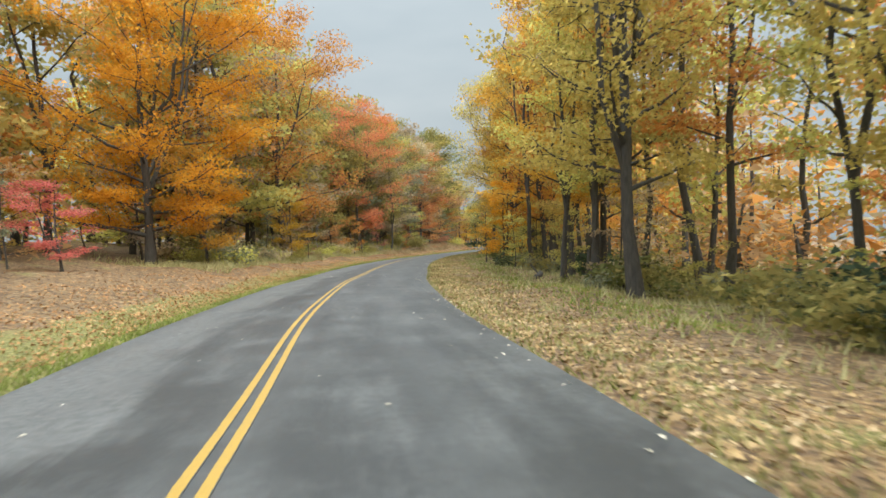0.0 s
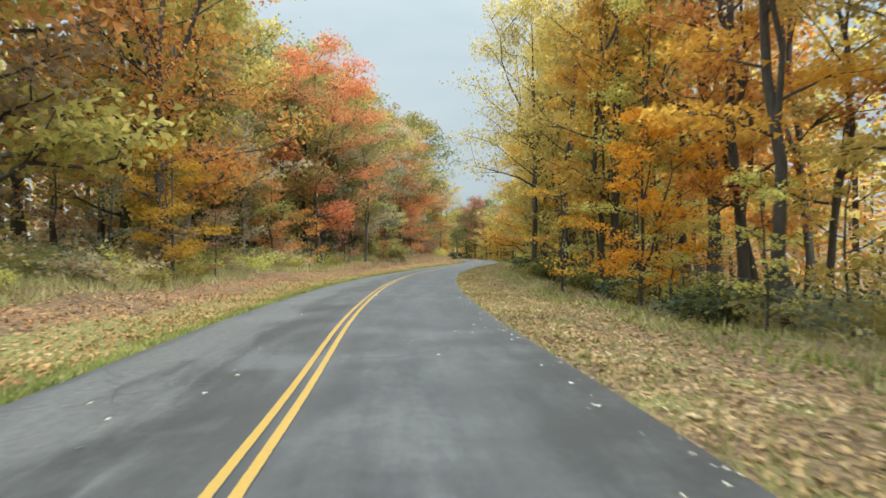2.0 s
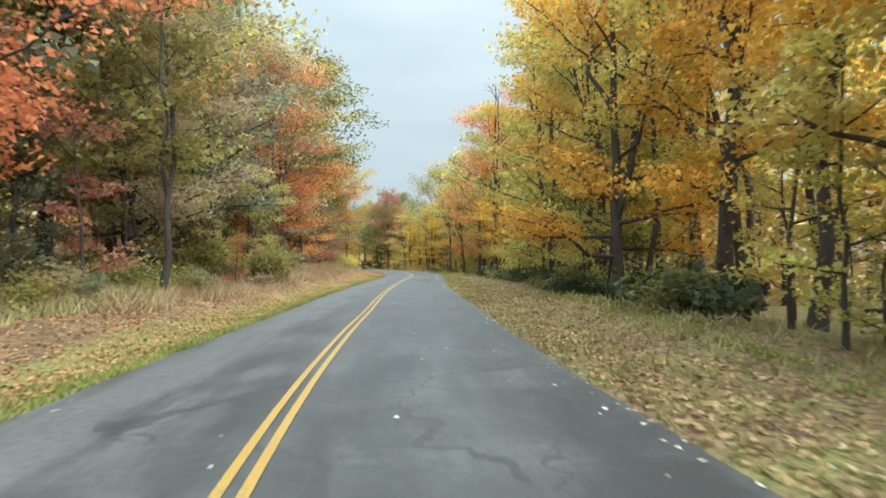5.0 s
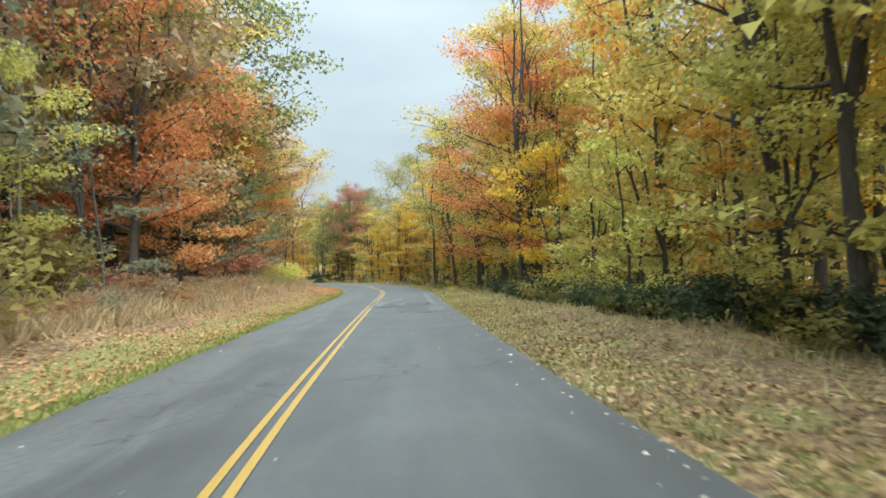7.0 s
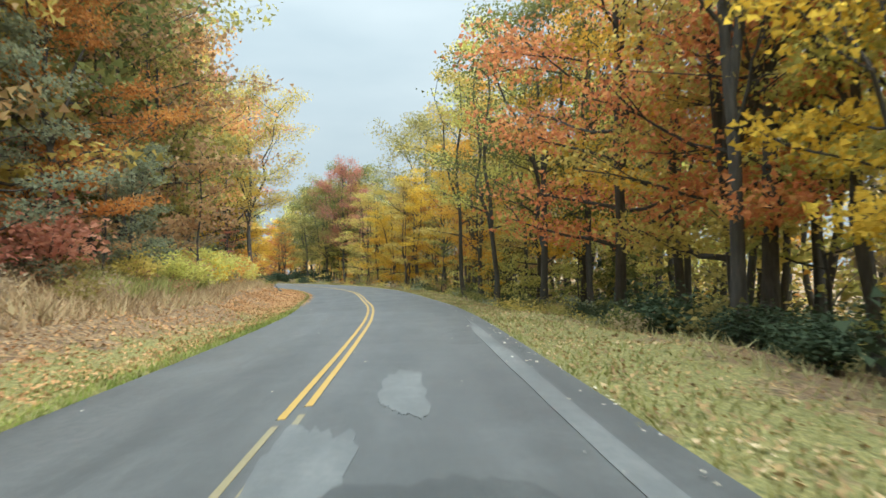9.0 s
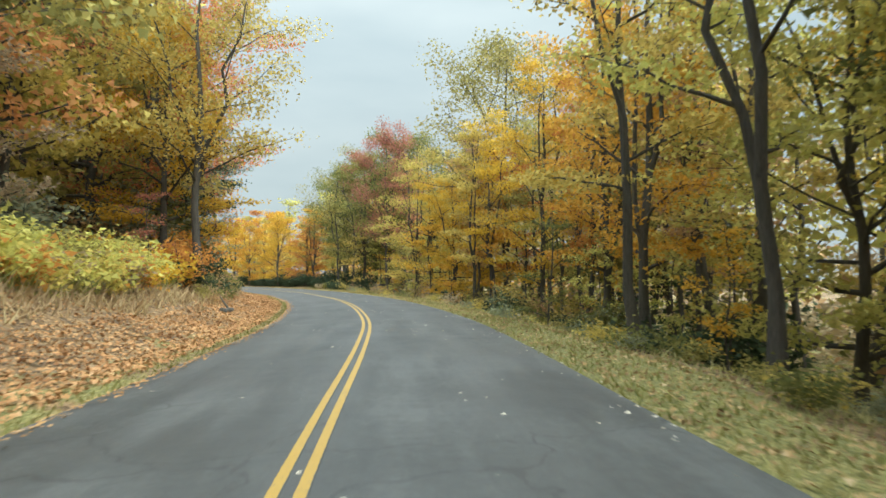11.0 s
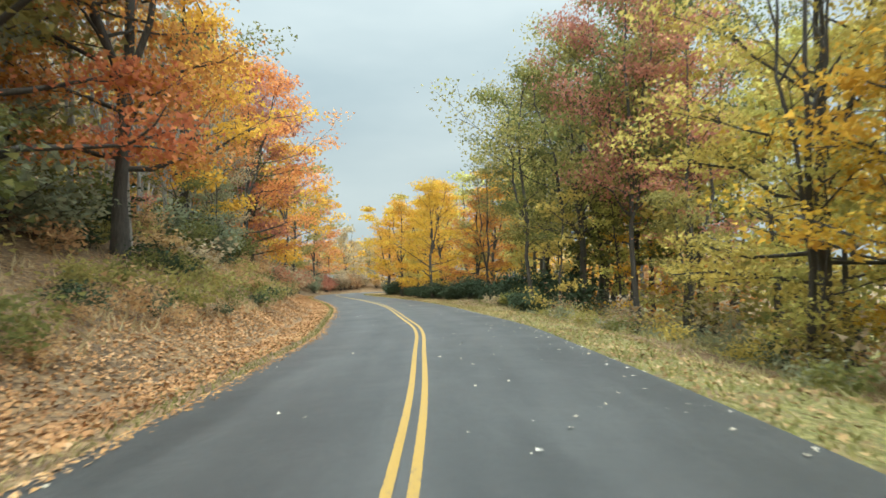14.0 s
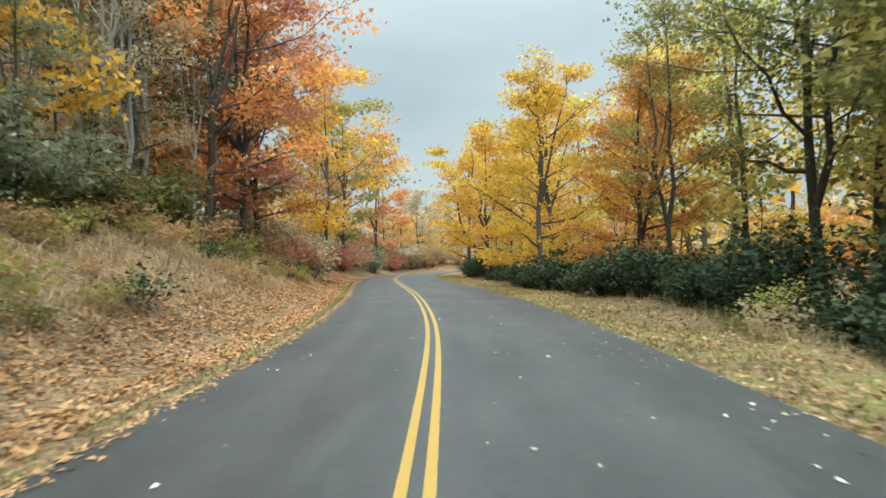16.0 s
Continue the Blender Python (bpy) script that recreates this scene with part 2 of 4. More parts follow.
def paint_material(name, colour, under):
    mat, nt, out = material(name)
    uv = nt.nodes.new("ShaderNodeUVMap")
    sep = nt.nodes.new("ShaderNodeSeparateXYZ")
    nt.links.new(uv.outputs[0], sep.inputs[0])
    f = noise_of(nt, uv.outputs[0], 22.0, 6.0, 0.75)
    g = noise_of(nt, uv.outputs[0], 0.8, 3.0)
    worn = maths(nt, "ADD", f, maths(nt, "MULTIPLY", g, 0.45))
    col = ramp(nt, worn, [(0.48, tuple(c * 0.72 for c in colour)), (0.78, colour), (0.93, under)])
    # the ragged rim, where the paint has broken away
    rim = maths(nt, "ABSOLUTE", maths(nt, "SUBTRACT", maths(nt, "ABSOLUTE", sep.outputs["X"]), LINE_AT))
    rim = maths(nt, "ADD", maths(nt, "MULTIPLY", rim, 20.0), maths(nt, "MULTIPLY", f, 0.9))
    col = mixed(nt, maths(nt, "GREATER_THAN", rim, 1.18), col, (0.055, 0.053, 0.048))
    b = node(nt, "BsdfPrincipled", Roughness=0.6)
    nt.links.new(col, b.inputs["Base Color"])
    nt.links.new(b.outputs[0], out.inputs["Surface"])
    return mat


LINE_AT = 0.082  # each yellow line's distance from the middle
YELLOW_WORN = paint_material("yellow_road_paint_worn", (0.20, 0.165, 0.085), (0.13, 0.125, 0.105))
YELLOW = paint_material("yellow_road_paint", (0.36, 0.222, 0.034), (0.14, 0.105, 0.055))


def ground_material():
    """Leaf litter, bare soil and grass, mixed by the share of grass stored on the sheet."""
    mat, nt, out = material("verge_and_forest_floor")
    co = nt.nodes.new("ShaderNodeTexCoord")
    att = nt.nodes.new("ShaderNodeAttribute")
    att.attribute_name = "grass"
    p = co.outputs["Object"]
    vor = node(nt, "TexVoronoi", Scale=7.5, Randomness=1.0)
    nt.links.new(p, vor.inputs["Vector"])
    sepv = nt.nodes.new("ShaderNodeSeparateColor")
    nt.links.new(vor.outputs["Color"], sepv.inputs[0])
    litter = ramp(nt, sepv.outputs["Red"], [(0.0, (0.065, 0.038, 0.02)), (0.3, (0.14, 0.083, 0.04)), (0.6, (0.22, 0.132, 0.06)), (0.85, (0.31, 0.195, 0.085)), (1.0, (0.37, 0.275, 0.16))])
    big = noise_of(nt, p, 0.35, 4.0)
    vor2 = node(nt, "TexVoronoi", Scale=17.0, Randomness=1.0)
    nt.links.new(p, vor2.inputs["Vector"])
    sep2 = nt.nodes.new("ShaderNodeSeparateColor")
    nt.links.new(vor2.outputs["Color"], sep2.inputs[0])
    small = ramp(nt, sep2.outputs["Green"], [(0.0, (0.035, 0.022, 0.013)), (0.45, (0.15, 0.088, 0.042)), (0.8, (0.33, 0.20, 0.085)), (1.0, (0.45, 0.33, 0.19))])
    litter = mixed(nt, 0.5, litter, small)
    litter = mixed(nt, ramp(nt, big, [(0.35, (0, 0, 0)), (0.7, (0.5, 0.5, 0.5))]), litter, (0.085, 0.06, 0.036))
    fine = noise_of(nt, p, 18.0, 4.0, 0.7)
    blades = ramp(nt, fine, [(0.32, (0.06, 0.065, 0.02)), (0.5, (0.175, 0.165, 0.05)), (0.68, (0.35, 0.285, 0.11))])
    edge = maths(nt, "ADD", att.outputs["Fac"], maths(nt, "MULTIPLY", maths(nt, "SUBTRACT", noise_of(nt, p, 1.1, 5.0, 0.65), 0.5), 1.5))
    col = mixed(nt, ramp(nt, edge, [(0.42, (0, 0, 0)), (0.62, (1, 1, 1))]), litter, blades)
    b = node(nt, "BsdfPrincipled", Roughness=0.95)
    nt.links.new(col, b.inputs["Base Color"])
    bump = node(nt, "Bump", Strength=0.9, Distance=0.05)
    nt.links.new(maths(nt, "ADD", vor.outputs["Distance"], fine), bump.inputs["Height"])
    nt.links.new(bump.outputs[0], b.inputs["Normal"])
    nt.links.new(b.outputs[0], out.inputs["Surface"])
    return mat


GROUND = ground_material()
LITTER = leaf_material("fallen_leaf_tones", [(0.15, 0.075, 0.034), (0.31, 0.16, 0.065), (0.46, 0.255, 0.10), (0.53, 0.35, 0.19)], 0.15, 0.93)
LITTER_YELLOW = leaf_material("fallen_leaf_yellow", [(0.12, 0.075, 0.03), (0.27, 0.17, 0.06), (0.44, 0.29, 0.09), (0.58, 0.44, 0.24)], 0.15)
PALE_LEAF = leaf_material("fallen_leaf_pale", [(0.42, 0.36, 0.22), (0.62, 0.56, 0.42), (0.75, 0.72, 0.64)], 0.1)
BLADE = leaf_material("grass_blades", [(0.10, 0.12, 0.025), (0.23, 0.225, 0.05), (0.42, 0.345, 0.12)], 0.35)
GREEN_BLADE = leaf_material("green_grass", [(0.09, 0.13, 0.025), (0.19, 0.24, 0.045), (0.34, 0.33, 0.08)], 0.4, 0.95)
SAGE_BLADE = leaf_material("weeds", [(0.17, 0.165, 0.06), (0.33, 0.295, 0.11), (0.47, 0.39, 0.18)], 0.4)
DRY_BLADE = leaf_material("dry_grass", [(0.20, 0.13, 0.06), (0.36, 0.24, 0.11), (0.42, 0.35, 0.16)], 0.3)

# ---- the line of the road ----
CENTRE = [
    (6.5, -48), (4.3, -30), (1.8, -14), (-0.89, -0.14), (-1.81, 5.56), (-2.71, 11.3), (-3.33, 17.12), (-3.79, 23.02), (-3.94, 29.03), (-4.13, 35.04),
    (-4.14, 40.91), (-4.02, 46.69), (-3.73, 52.44), (-3.29, 58.14), (-2.68, 63.81), (-1.84, 69.46), (-0.87, 75.09), (0.06, 80.72), (1.03, 86.3),
    (2.1, 91.82), (3.2, 97.28), (4.33, 102.76), (5.5, 108.31), (6.69, 113.88), (7.79, 119.45), (8.65, 125.01), (9.19, 130.55), (9.7, 135.98),
    (10.06, 141.33), (10.1, 146.71), (9.9, 152.24), (9.43, 157.87), (8.64, 163.43), (7.65, 168.84), (6.62, 174.03), (5.18, 179.01), (1.6, 190.5),
    (-2.7, 201.5), (-7.4, 212), (-11.6, 222), (-14.6, 232), (-15.2, 242), (-12.6, 251), (-7, 258.5), (1, 263.5), (11, 266),
]
_c = np.array(CENTRE) + (0.03, 0.0)
_fine = []
for _k in range(1, len(_c) - 2):
    for _u in np.linspace(0, 1, 8, endpoint=False):
        _a, _b, _d, _e = _c[_k - 1 : _k + 3]
        _fine.append(0.5 * (2 * _b + (_d - _a) * _u + (2 * _a - 5 * _b + 4 * _d - _e) * _u**2 + (3 * _b - _a - 3 * _d + _e) * _u**3))
LINE = np.array(_fine)
_arc = np.r_[0, np.cumsum(np.linalg.norm(np.diff(LINE, axis=0), axis=1))]
_arc -= _arc[np.argmin(np.hypot(LINE[:, 0] + 0.9, LINE[:, 1] + 0.14))]
S0, S1 = float(_arc[0]) + 0.5, float(_arc[-1]) - 0.5
TILT_S = [-40, 0.0, 11.6, 23.3, 35.3, 46.9, 58.3, 69.7, 81.1, 92.3, 103.5, 114.9, 126.2, 137.3, 148.1, 159.3, 170.4, 180.9, 260]
TILT = [0.0179, 0.0179, 0.0123, 0.0061, 0.0035, 0.0066, 0.013, 0.022, 0.0237, 0.0184, 0.0108, 0.0042, 0.0007, 0.003, 0.0062, 0.0099, 0.0149, 0.0168, 0.0084]
RIGHT_W, LEFT_W = 2.99, 2.78


def centre(s):
    """Point and right-hand unit vector of the centre line at arc length s (arrays)."""
    s = np.clip(np.asarray(s, float), S0, S1)
    x, y = np.interp(s, _arc, LINE[:, 0]), np.interp(s, _arc, LINE[:, 1])
    x1, y1 = np.interp(s + 0.5, _arc, LINE[:, 0]), np.interp(s + 0.5, _arc, LINE[:, 1])
    x0, y0 = np.interp(s - 0.5, _arc, LINE[:, 0]), np.interp(s - 0.5, _arc, LINE[:, 1])
    tx, ty = x1 - x0, y1 - y0
    n = np.hypot(tx, ty)
    return x, y, ty / n, -tx / n


def bank(s):
    """How the left bank steepens along the road: height gained per metre."""
    return np.interp(s, [-50, 0, 60, 100, 125, 150, 165, 178, 200, 220, 260], [0.10, 0.12, 0.14, 0.19, 0.27, 0.35, 0.42, 0.53, 0.55, 0.42, 0.26])


def tilt(s):
    """Cross fall of the carriageway, down to the left, as a slope."""
    return np.interp(s, TILT_S, TILT)


def land(s, lat):
    """Height of the ground at arc length s and lat metres right of the centre line."""
    s, lat = np.broadcast_arrays(np.asarray(s, float), np.asarray(lat, float))
    left, right = -lat - LEFT_W, lat - RIGHT_W
    k = bank(s)
    up = -0.11 - 0.02 * np.clip(left, 0, 1.2) + k * np.clip(left - 1.2, 0, 5) * 1.0 + 0.7 * k * np.clip(left - 6.2, 0, 30) + 0.25 * k * np.clip(left - 2.0, 0, 1.5)
    fall = np.interp(s, [0, 100, 130, 180, 200, 240], [0.10, 0.10, 0.27, 0.24, 0.12, 0.05])
    flat = np.interp(s, [0, 105, 128, 180, 198], [3.0, 3.0, 1.3, 1.3, 3.0])
    down = -0.07 - 0.02 * np.clip(right, 0, 3) - fall * np.clip(right - flat, 0, 5) - 0.5 * fall * np.clip(right - flat - 5, 0, 30)
    z = np.where(lat < 0, up, down)
    wob = 0.10 * np.sin(s * 0.31 + lat * 0.5) + 0.07 * np.sin(s * 0.83 - lat * 0.9) + 0.05 * np.sin(s * 1.7 + lat * 2.1)
    z = np.where((left < 0) & (right < 0), -0.2, z + wob * np.clip(np.maximum(left, right) / 3.0, 0, 1))
    return z + tilt(s) * np.clip(lat, -7, 7)


def spot(s, lat):
    x, y, rx, ry = centre(s)
    return float(x + lat * rx), float(y + lat * ry), float(land(s, lat))


def locate(x, y):
    """Arc length and offset of a place."""
    j = int(np.argmin((LINE[:, 0] - x) ** 2 + (LINE[:, 1] - y) ** 2))
    cx, cy, rx, ry = centre(_arc[j])
    return float(_arc[j]), float((x - cx) * rx + (y - cy) * ry)


def stand(x, y):
    s, lat = locate(x, y)
    return float(land(s, np.clip(lat, -24, 24)))


# ---- mesh helpers ----
def mesh_of(name, verts, faces, mats, slots=None, smooth=False, uv=None):
    me = bpy.data.meshes.new(name)
    me.from_pydata(np.asarray(verts, float).tolist(), [], [list(map(int, f)) for f in faces])
    for m in mats if isinstance(mats, (list, tuple)) else [mats]:
        me.materials.append(m)
    if slots is not None:
        me.polygons.foreach_set("material_index", np.asarray(slots, np.int32))
    if smooth:
        me.polygons.foreach_set("use_smooth", np.ones(len(me.polygons), bool))
    if uv is not None:
        layer = me.uv_layers.new(name="UVMap")
        idx = np.empty(len(me.loops), np.int32)
        me.loops.foreach_get("vertex_index", idx)
        layer.data.foreach_set("uv", np.asarray(uv, np.float32)[idx].ravel())
    me.update()
    return me


def part(name, me, parent, label=""):
    ob = new(name, me)
    ob.parent = parent
    return tagged(ob, label=label)


def strip(name, s_values, lats, z_of, mat, thick=0.0):
    """A sheet that follows the road; uv holds the offset and the arc length."""
    s_values, lats = np.asarray(s_values, float), np.asarray(lats, float)
    x, y, rx, ry = centre(s_values)
    S, L = np.meshgrid(s_values, lats, indexing="ij")
    far = np.interp(S, [200, 225], [1.0, 0.35])  # narrower where the last bend is tight
    L = np.where(np.abs(L) > 9, np.sign(L) * (9 + (np.abs(L) - 9) * far), L)
    Z = z_of(S, L)
    V = np.stack([x[:, None] + L * rx[:, None], y[:, None] + L * ry[:, None], Z], -1).reshape(-1, 3)
    n, m = S.shape
    i = np.arange(n * m).reshape(n, m)
    F = np.stack([i[:-1, :-1], i[:-1, 1:], i[1:, 1:], i[1:, :-1]], -1).reshape(-1, 4)[:, ::-1]
    F = F[:, ::-1]
    uv = np.stack([L, S], -1).reshape(-1, 2)
    if thick:
        k = n * m
        V = np.vstack([V, V - [0, 0, thick]])
        uv = np.vstack([uv, uv])
        rim = np.concatenate([i[:, 0], i[-1, 1:], i[::-1, -1][1:], i[0, ::-1][1:-1]])
        nxt = np.roll(rim, -1)
        F = np.vstack([F, F[:, ::-1] + k, np.stack([rim, rim + k, nxt + k, nxt], -1)])
    return mesh_of(name, V, F, mat, uv=uv)


def crown_z(S, L):
    return np.where(L > 0, -0.006 * L, 0.038 * L) + tilt(S) * L


# ---- ground and road ----
lat_steps = np.r_[np.linspace(-26, -10, 9), np.linspace(-9, -2.9, 14), -2.75, -2.5, 0, 2.6, 3.0, np.linspace(3.2, 9, 14), np.linspace(10, 26, 9)]
gs = np.arange(S0, S1, 1.2)
ground_mesh = strip("ground", gs, lat_steps, land, GROUND)
# beyond the strip the same sheet goes on, coarser, to the horizon
gv = np.empty(len(ground_mesh.vertices) * 3)
ground_mesh.vertices.foreach_get("co", gv)
gv = gv.reshape(-1, 3)
gf = [tuple(p.vertices) for p in ground_mesh.polygons]
nm = len(lat_steps)
edge_l, edge_r = np.arange(0, len(gv), nm), np.arange(nm - 1, len(gv), nm)
loop = np.concatenate([edge_l, np.arange(len(gv) - nm + 1, len(gv)), edge_r[::-1][1:], np.arange(nm - 2, 0, -1)])
ring_prev = loop
for far, drop in ((30, 1.0), (160, 3.0), (3500, 30.0)):
    mid = np.array([0.0, 115.0])
    ring = gv[loop].copy()
    way = ring[:, :2] - mid
    way /= np.linalg.norm(way, axis=1)[:, None]
    ring[:, :2] = ring[:, :2] + way * far
    ring[:, 2] -= drop
    start = len(gv)
    gv = np.vstack([gv, ring])
    now = np.arange(start, start + len(loop))
    gf += [tuple(q) for q in np.stack([ring_prev, np.roll(ring_prev, -1), np.roll(now, -1), now], -1)]
    ring_prev = now
ground_mesh2 = mesh_of("ground", gv, gf, GROUND, smooth=True)
S_, L_ = np.meshgrid(gs, lat_steps, indexing="ij")
green_l = np.interp(S_, [0, 110, 125, 160], [1.5, 1.35, 0.7, 0.25]) * np.clip(1.15 - np.abs(-L_ - LEFT_W - 0.6) / 1.9, 0, 1) + 0.35 * np.clip((-L_ - 6) / 4, 0, 1)
green_r = np.interp(S_, [0, 90, 115, 135, 170, 200], [0.42, 0.5, 0.8, 0.78, 0.62, 0.35]) * np.clip(1.2 - np.abs(L_ - RIGHT_W - 1.0) / 3.2, 0, 1) + 0.62 * np.clip((L_ - 6) / 3, 0, 1)
share = np.where(L_ < 0, green_l, green_r).ravel()
share = np.r_[share, np.full(len(gv) - len(share), 0.3)]
att = ground_mesh2.attributes.new("grass", "FLOAT", "POINT")
att.data.foreach_set("value", share.astype(np.float32))
ground = tagged(new("ground", ground_mesh2), "forest floor and verges with brown leaf litter and grass", "ground", kind="structure")
bpy.data.meshes.remove(ground_mesh)

rs = np.arange(S0, S1, 1.0)
road = tagged(new("road", strip("road", rs, [-LEFT_W, -2.4, -1.2, 0, 1.5, 2.7, RIGHT_W], crown_z, ASPHALT, 0.14)), "grey worn asphalt two-lane road strewn with a few leaves", "road", kind="structure")


def paint_line(name, off, s_a, s_b, width, mat):
    s_v = np.arange(s_a, s_b + 0.01, 0.8)
    me = strip(name, s_v, [off - width / 2, off + width / 2], lambda S, L: crown_z(S, L) + 0.005, mat, 0.004)
    return part(name, me, road, "yellow painted centre line, worn")


for side, stop, again in ((-LINE_AT, 106.5, 109.4), (LINE_AT, 105.3, 109.9)):
    paint_line("centre_line", side, S0 + 1, stop, 0.092, YELLOW)
    paint_line("centre_line", side, stop + 0.25, again - 0.1, 0.06, YELLOW_WORN)
    paint_line("centre_line", side, again, S1 - 1, 0.092, YELLOW)


# ---- trees ----
def tube(V, F, pts, radii, n=6):
    pts, base = np.asarray(pts, float), len(V)
    for k, (p, r) in enumerate(zip(pts, radii)):
        d = pts[min(k + 1, len(pts) - 1)] - pts[max(k - 1, 0)]
        d = d / (np.linalg.norm(d) + 1e-9)
        a = np.cross(d, (0.31, 0.95, 0.05) if abs(d[1]) < 0.9 else (1, 0, 0))
        a /= np.linalg.norm(a)
        b = np.cross(d, a)
        for q in range(n):
            w = 2 * math.pi * q / n
            V.append(p + r * (math.cos(w) * a + math.sin(w) * b))
    for k in range(len(pts) - 1):
        for q in range(n):
            i, j = base + k * n + q, base + k * n + (q + 1) % n
            F.append((i, j, j + n, i + n))
    F.append(tuple(base + (len(pts) - 1) * n + q for q in range(n)))


def leaf_quads(rng, at, size, flat=0.55):
    """Folded lozenges, one for each place."""
    n = len(at)
    yaw = rng.uniform(0, 2 * math.pi, n)
    normal = np.stack([rng.normal(0, flat, n), rng.normal(0, flat, n), np.ones(n)], -1)
    normal /= np.linalg.norm(normal, axis=1)[:, None]
    a = np.stack([np.cos(yaw), np.sin(yaw), rng.normal(0, 0.25, n)], -1)
    a -= (a * normal).sum(1)[:, None] * normal
    a /= np.linalg.norm(a, axis=1)[:, None]
    b = np.cross(normal, a)
    ln = (size * rng.uniform(0.6, 1.35, n))[:, None]
    wd = ln * rng.uniform(0.6, 0.95, n)[:, None]
    V = np.stack([at + a * ln * 0.5, at + b * wd * 0.5 + normal * ln * 0.12, at - a * ln * 0.5, at - b * wd * 0.5 + normal * ln * 0.12], 1).reshape(-1, 3)
    return V, np.arange(4 * n).reshape(n, 4)


def leaf_tris(rng, at, size, flat=0.55):
    """Pointed leaves, one for each place."""
    V, _ = leaf_quads(rng, at, size, flat)
    V = V.reshape(-1, 4, 3)
    tail = V[:, 2:3] * 0.45 + (V[:, 1:2] + V[:, 3:4]) * 0.275
    wide = (V[:, 1:2] - V[:, 3:4]) * 0.5
    return np.concatenate([V[:, 0:1], tail + wide, tail - wide], 1).reshape(-1, 3), np.arange(3 * len(at)).reshape(-1, 3)


def grow(seed, h, low, spread, leaves, size, limbs=15, lean=0.02, rise=0.35, subs=4, thin=1.0, puff=0.5, sides=5, layer=0.32, blade=leaf_quads, forks=0):
    """Meshes of one tree: tapered trunk with limbs, and its leaves."""
    rng = np.random.RandomState(seed)
    V, F, anchors = [], [], []
    drift = rng.normal(0, lean * h, (9, 2)).cumsum(0) * 0.35
    drift -= drift[0]
    zs = np.linspace(-0.35, h * 0.95, 9)
    axis = np.column_stack([drift, zs])
    r0 = (0.010 * h + 0.05) * thin
    rad = r0 * (1 - np.linspace(0, 1, 9)) ** 0.8 + 0.012
    rad[0] *= 1.5
    tube(V, F, axis, rad, 8)
    stems = [(zs, axis, rad)]
    for _ in range(forks):  # the stem divides
        z0, way, out = h * rng.uniform(0.18, 0.45), rng.uniform(0, 6.28), spread * rng.uniform(0.28, 0.55)
        zz = np.linspace(z0, h * rng.uniform(0.78, 0.94), 7)
        q = (zz - z0) / (zz[-1] - z0)
        a = np.column_stack([np.interp(z0, zs, axis[:, 0]) + out * math.cos(way) * q ** 0.8, np.interp(z0, zs, axis[:, 1]) + out * math.sin(way) * q ** 0.8, zz])
        a[1:, :2] += rng.normal(0, 0.012 * h, (6, 2))
        w = np.interp(z0, zs, rad) * rng.uniform(0.6, 0.8) * (1 - q) ** 0.8 + 0.012
        tube(V, F, a, w, 6)
        stems.append((zz, a, w))
    turn = rng.uniform(0, 6.28)
    for i in range(limbs):
        u = low / h + (0.93 - low / h) * ((i + rng.uniform(0, 0.8)) / limbs)
        z = u * h
        able = [b for b in stems if b[0][0] < z < b[0][-1]]
        bz, ba, br = able[rng.randint(len(able))] if able else stems[0]
        p = np.array([np.interp(z, bz, ba[:, 0]), np.interp(z, bz, ba[:, 1]), z])
        c = (u - low / h) / (1 - low / h)
        reach = spread * (0.25 + 1.05 * math.sin(math.pi * min(1, 0.22 + 0.78 * c) ** 0.9)) * rng.uniform(0.55, 1.2) * (0.85 if not forks else 0.72)
        turn += 2.4 + rng.normal(0, 0.4)
        d = np.array([math.cos(turn), math.sin(turn), rise + 0.75 * c + rng.normal(0, 0.12)])
        pts = [p]
        for k in range(4):
            d2 = d + rng.normal(0, 0.16, 3) + np.array([0, 0, 0.05 * k])
            pts.append(pts[-1] + d2 / np.linalg.norm(d2) * reach / 4)
        pts = np.array(pts)
        r = max(0.025, np.interp(z, bz, br) * rng.uniform(0.38, 0.55))
        tube(V, F, pts, r * np.array([1, 0.8, 0.55, 0.35, 0.12]) + 0.006, sides)
        for q in np.linspace(1.3, 4, 7):
            anchors.append((pts[int(min(q, 3))] + (q - int(min(q, 3))) * (pts[min(int(q) + 1, 4)] - pts[int(min(q, 3))]), 0.8))
        for k in range(subs):
            q = rng.uniform(1.2, 3.8)
            st = pts[int(q)] + (q - int(q)) * (pts[int(q) + 1] - pts[int(q)])
            e = np.array([math.cos(turn + rng.choice([-1, 1]) * rng.uniform(0.5, 1.1)), math.sin(turn + rng.choice([-1, 1]) * rng.uniform(0.5, 1.1)), rng.uniform(0.0, 0.6)])
            ln = reach * rng.uniform(0.25, 0.45)
            m1 = st + e * ln * 0.5 + rng.normal(0, 0.06, 3)
            m2 = m1 + (e + rng.normal(0, 0.25, 3)) * ln * 0.5
            tube(V, F, [st, m1, m2], np.array([0.35, 0.22, 0.08]) * r + 0.004, 3)
            for q in (0.35, 0.7, 1.0):
                anchors.append((m1 + (m2 - m1) * q, 1.0))
                anchors.append((st + (m1 - st) * q, 0.6))
    top = axis[-1]
    anchors += [(top + rng.normal(0, 0.3, 3), 0.8) for _ in range(4)]
    trunk = mesh_of("trunk", V, F, BARK, smooth=True)
    if not leaves:
        return trunk, None
    pos, w = np.array([a for a, _ in anchors]), np.array([b for _, b in anchors])
    w = w * rng.uniform(0.2, 1.6, len(w))
    pick = rng.choice(len(pos), leaves, p=w / w.sum())
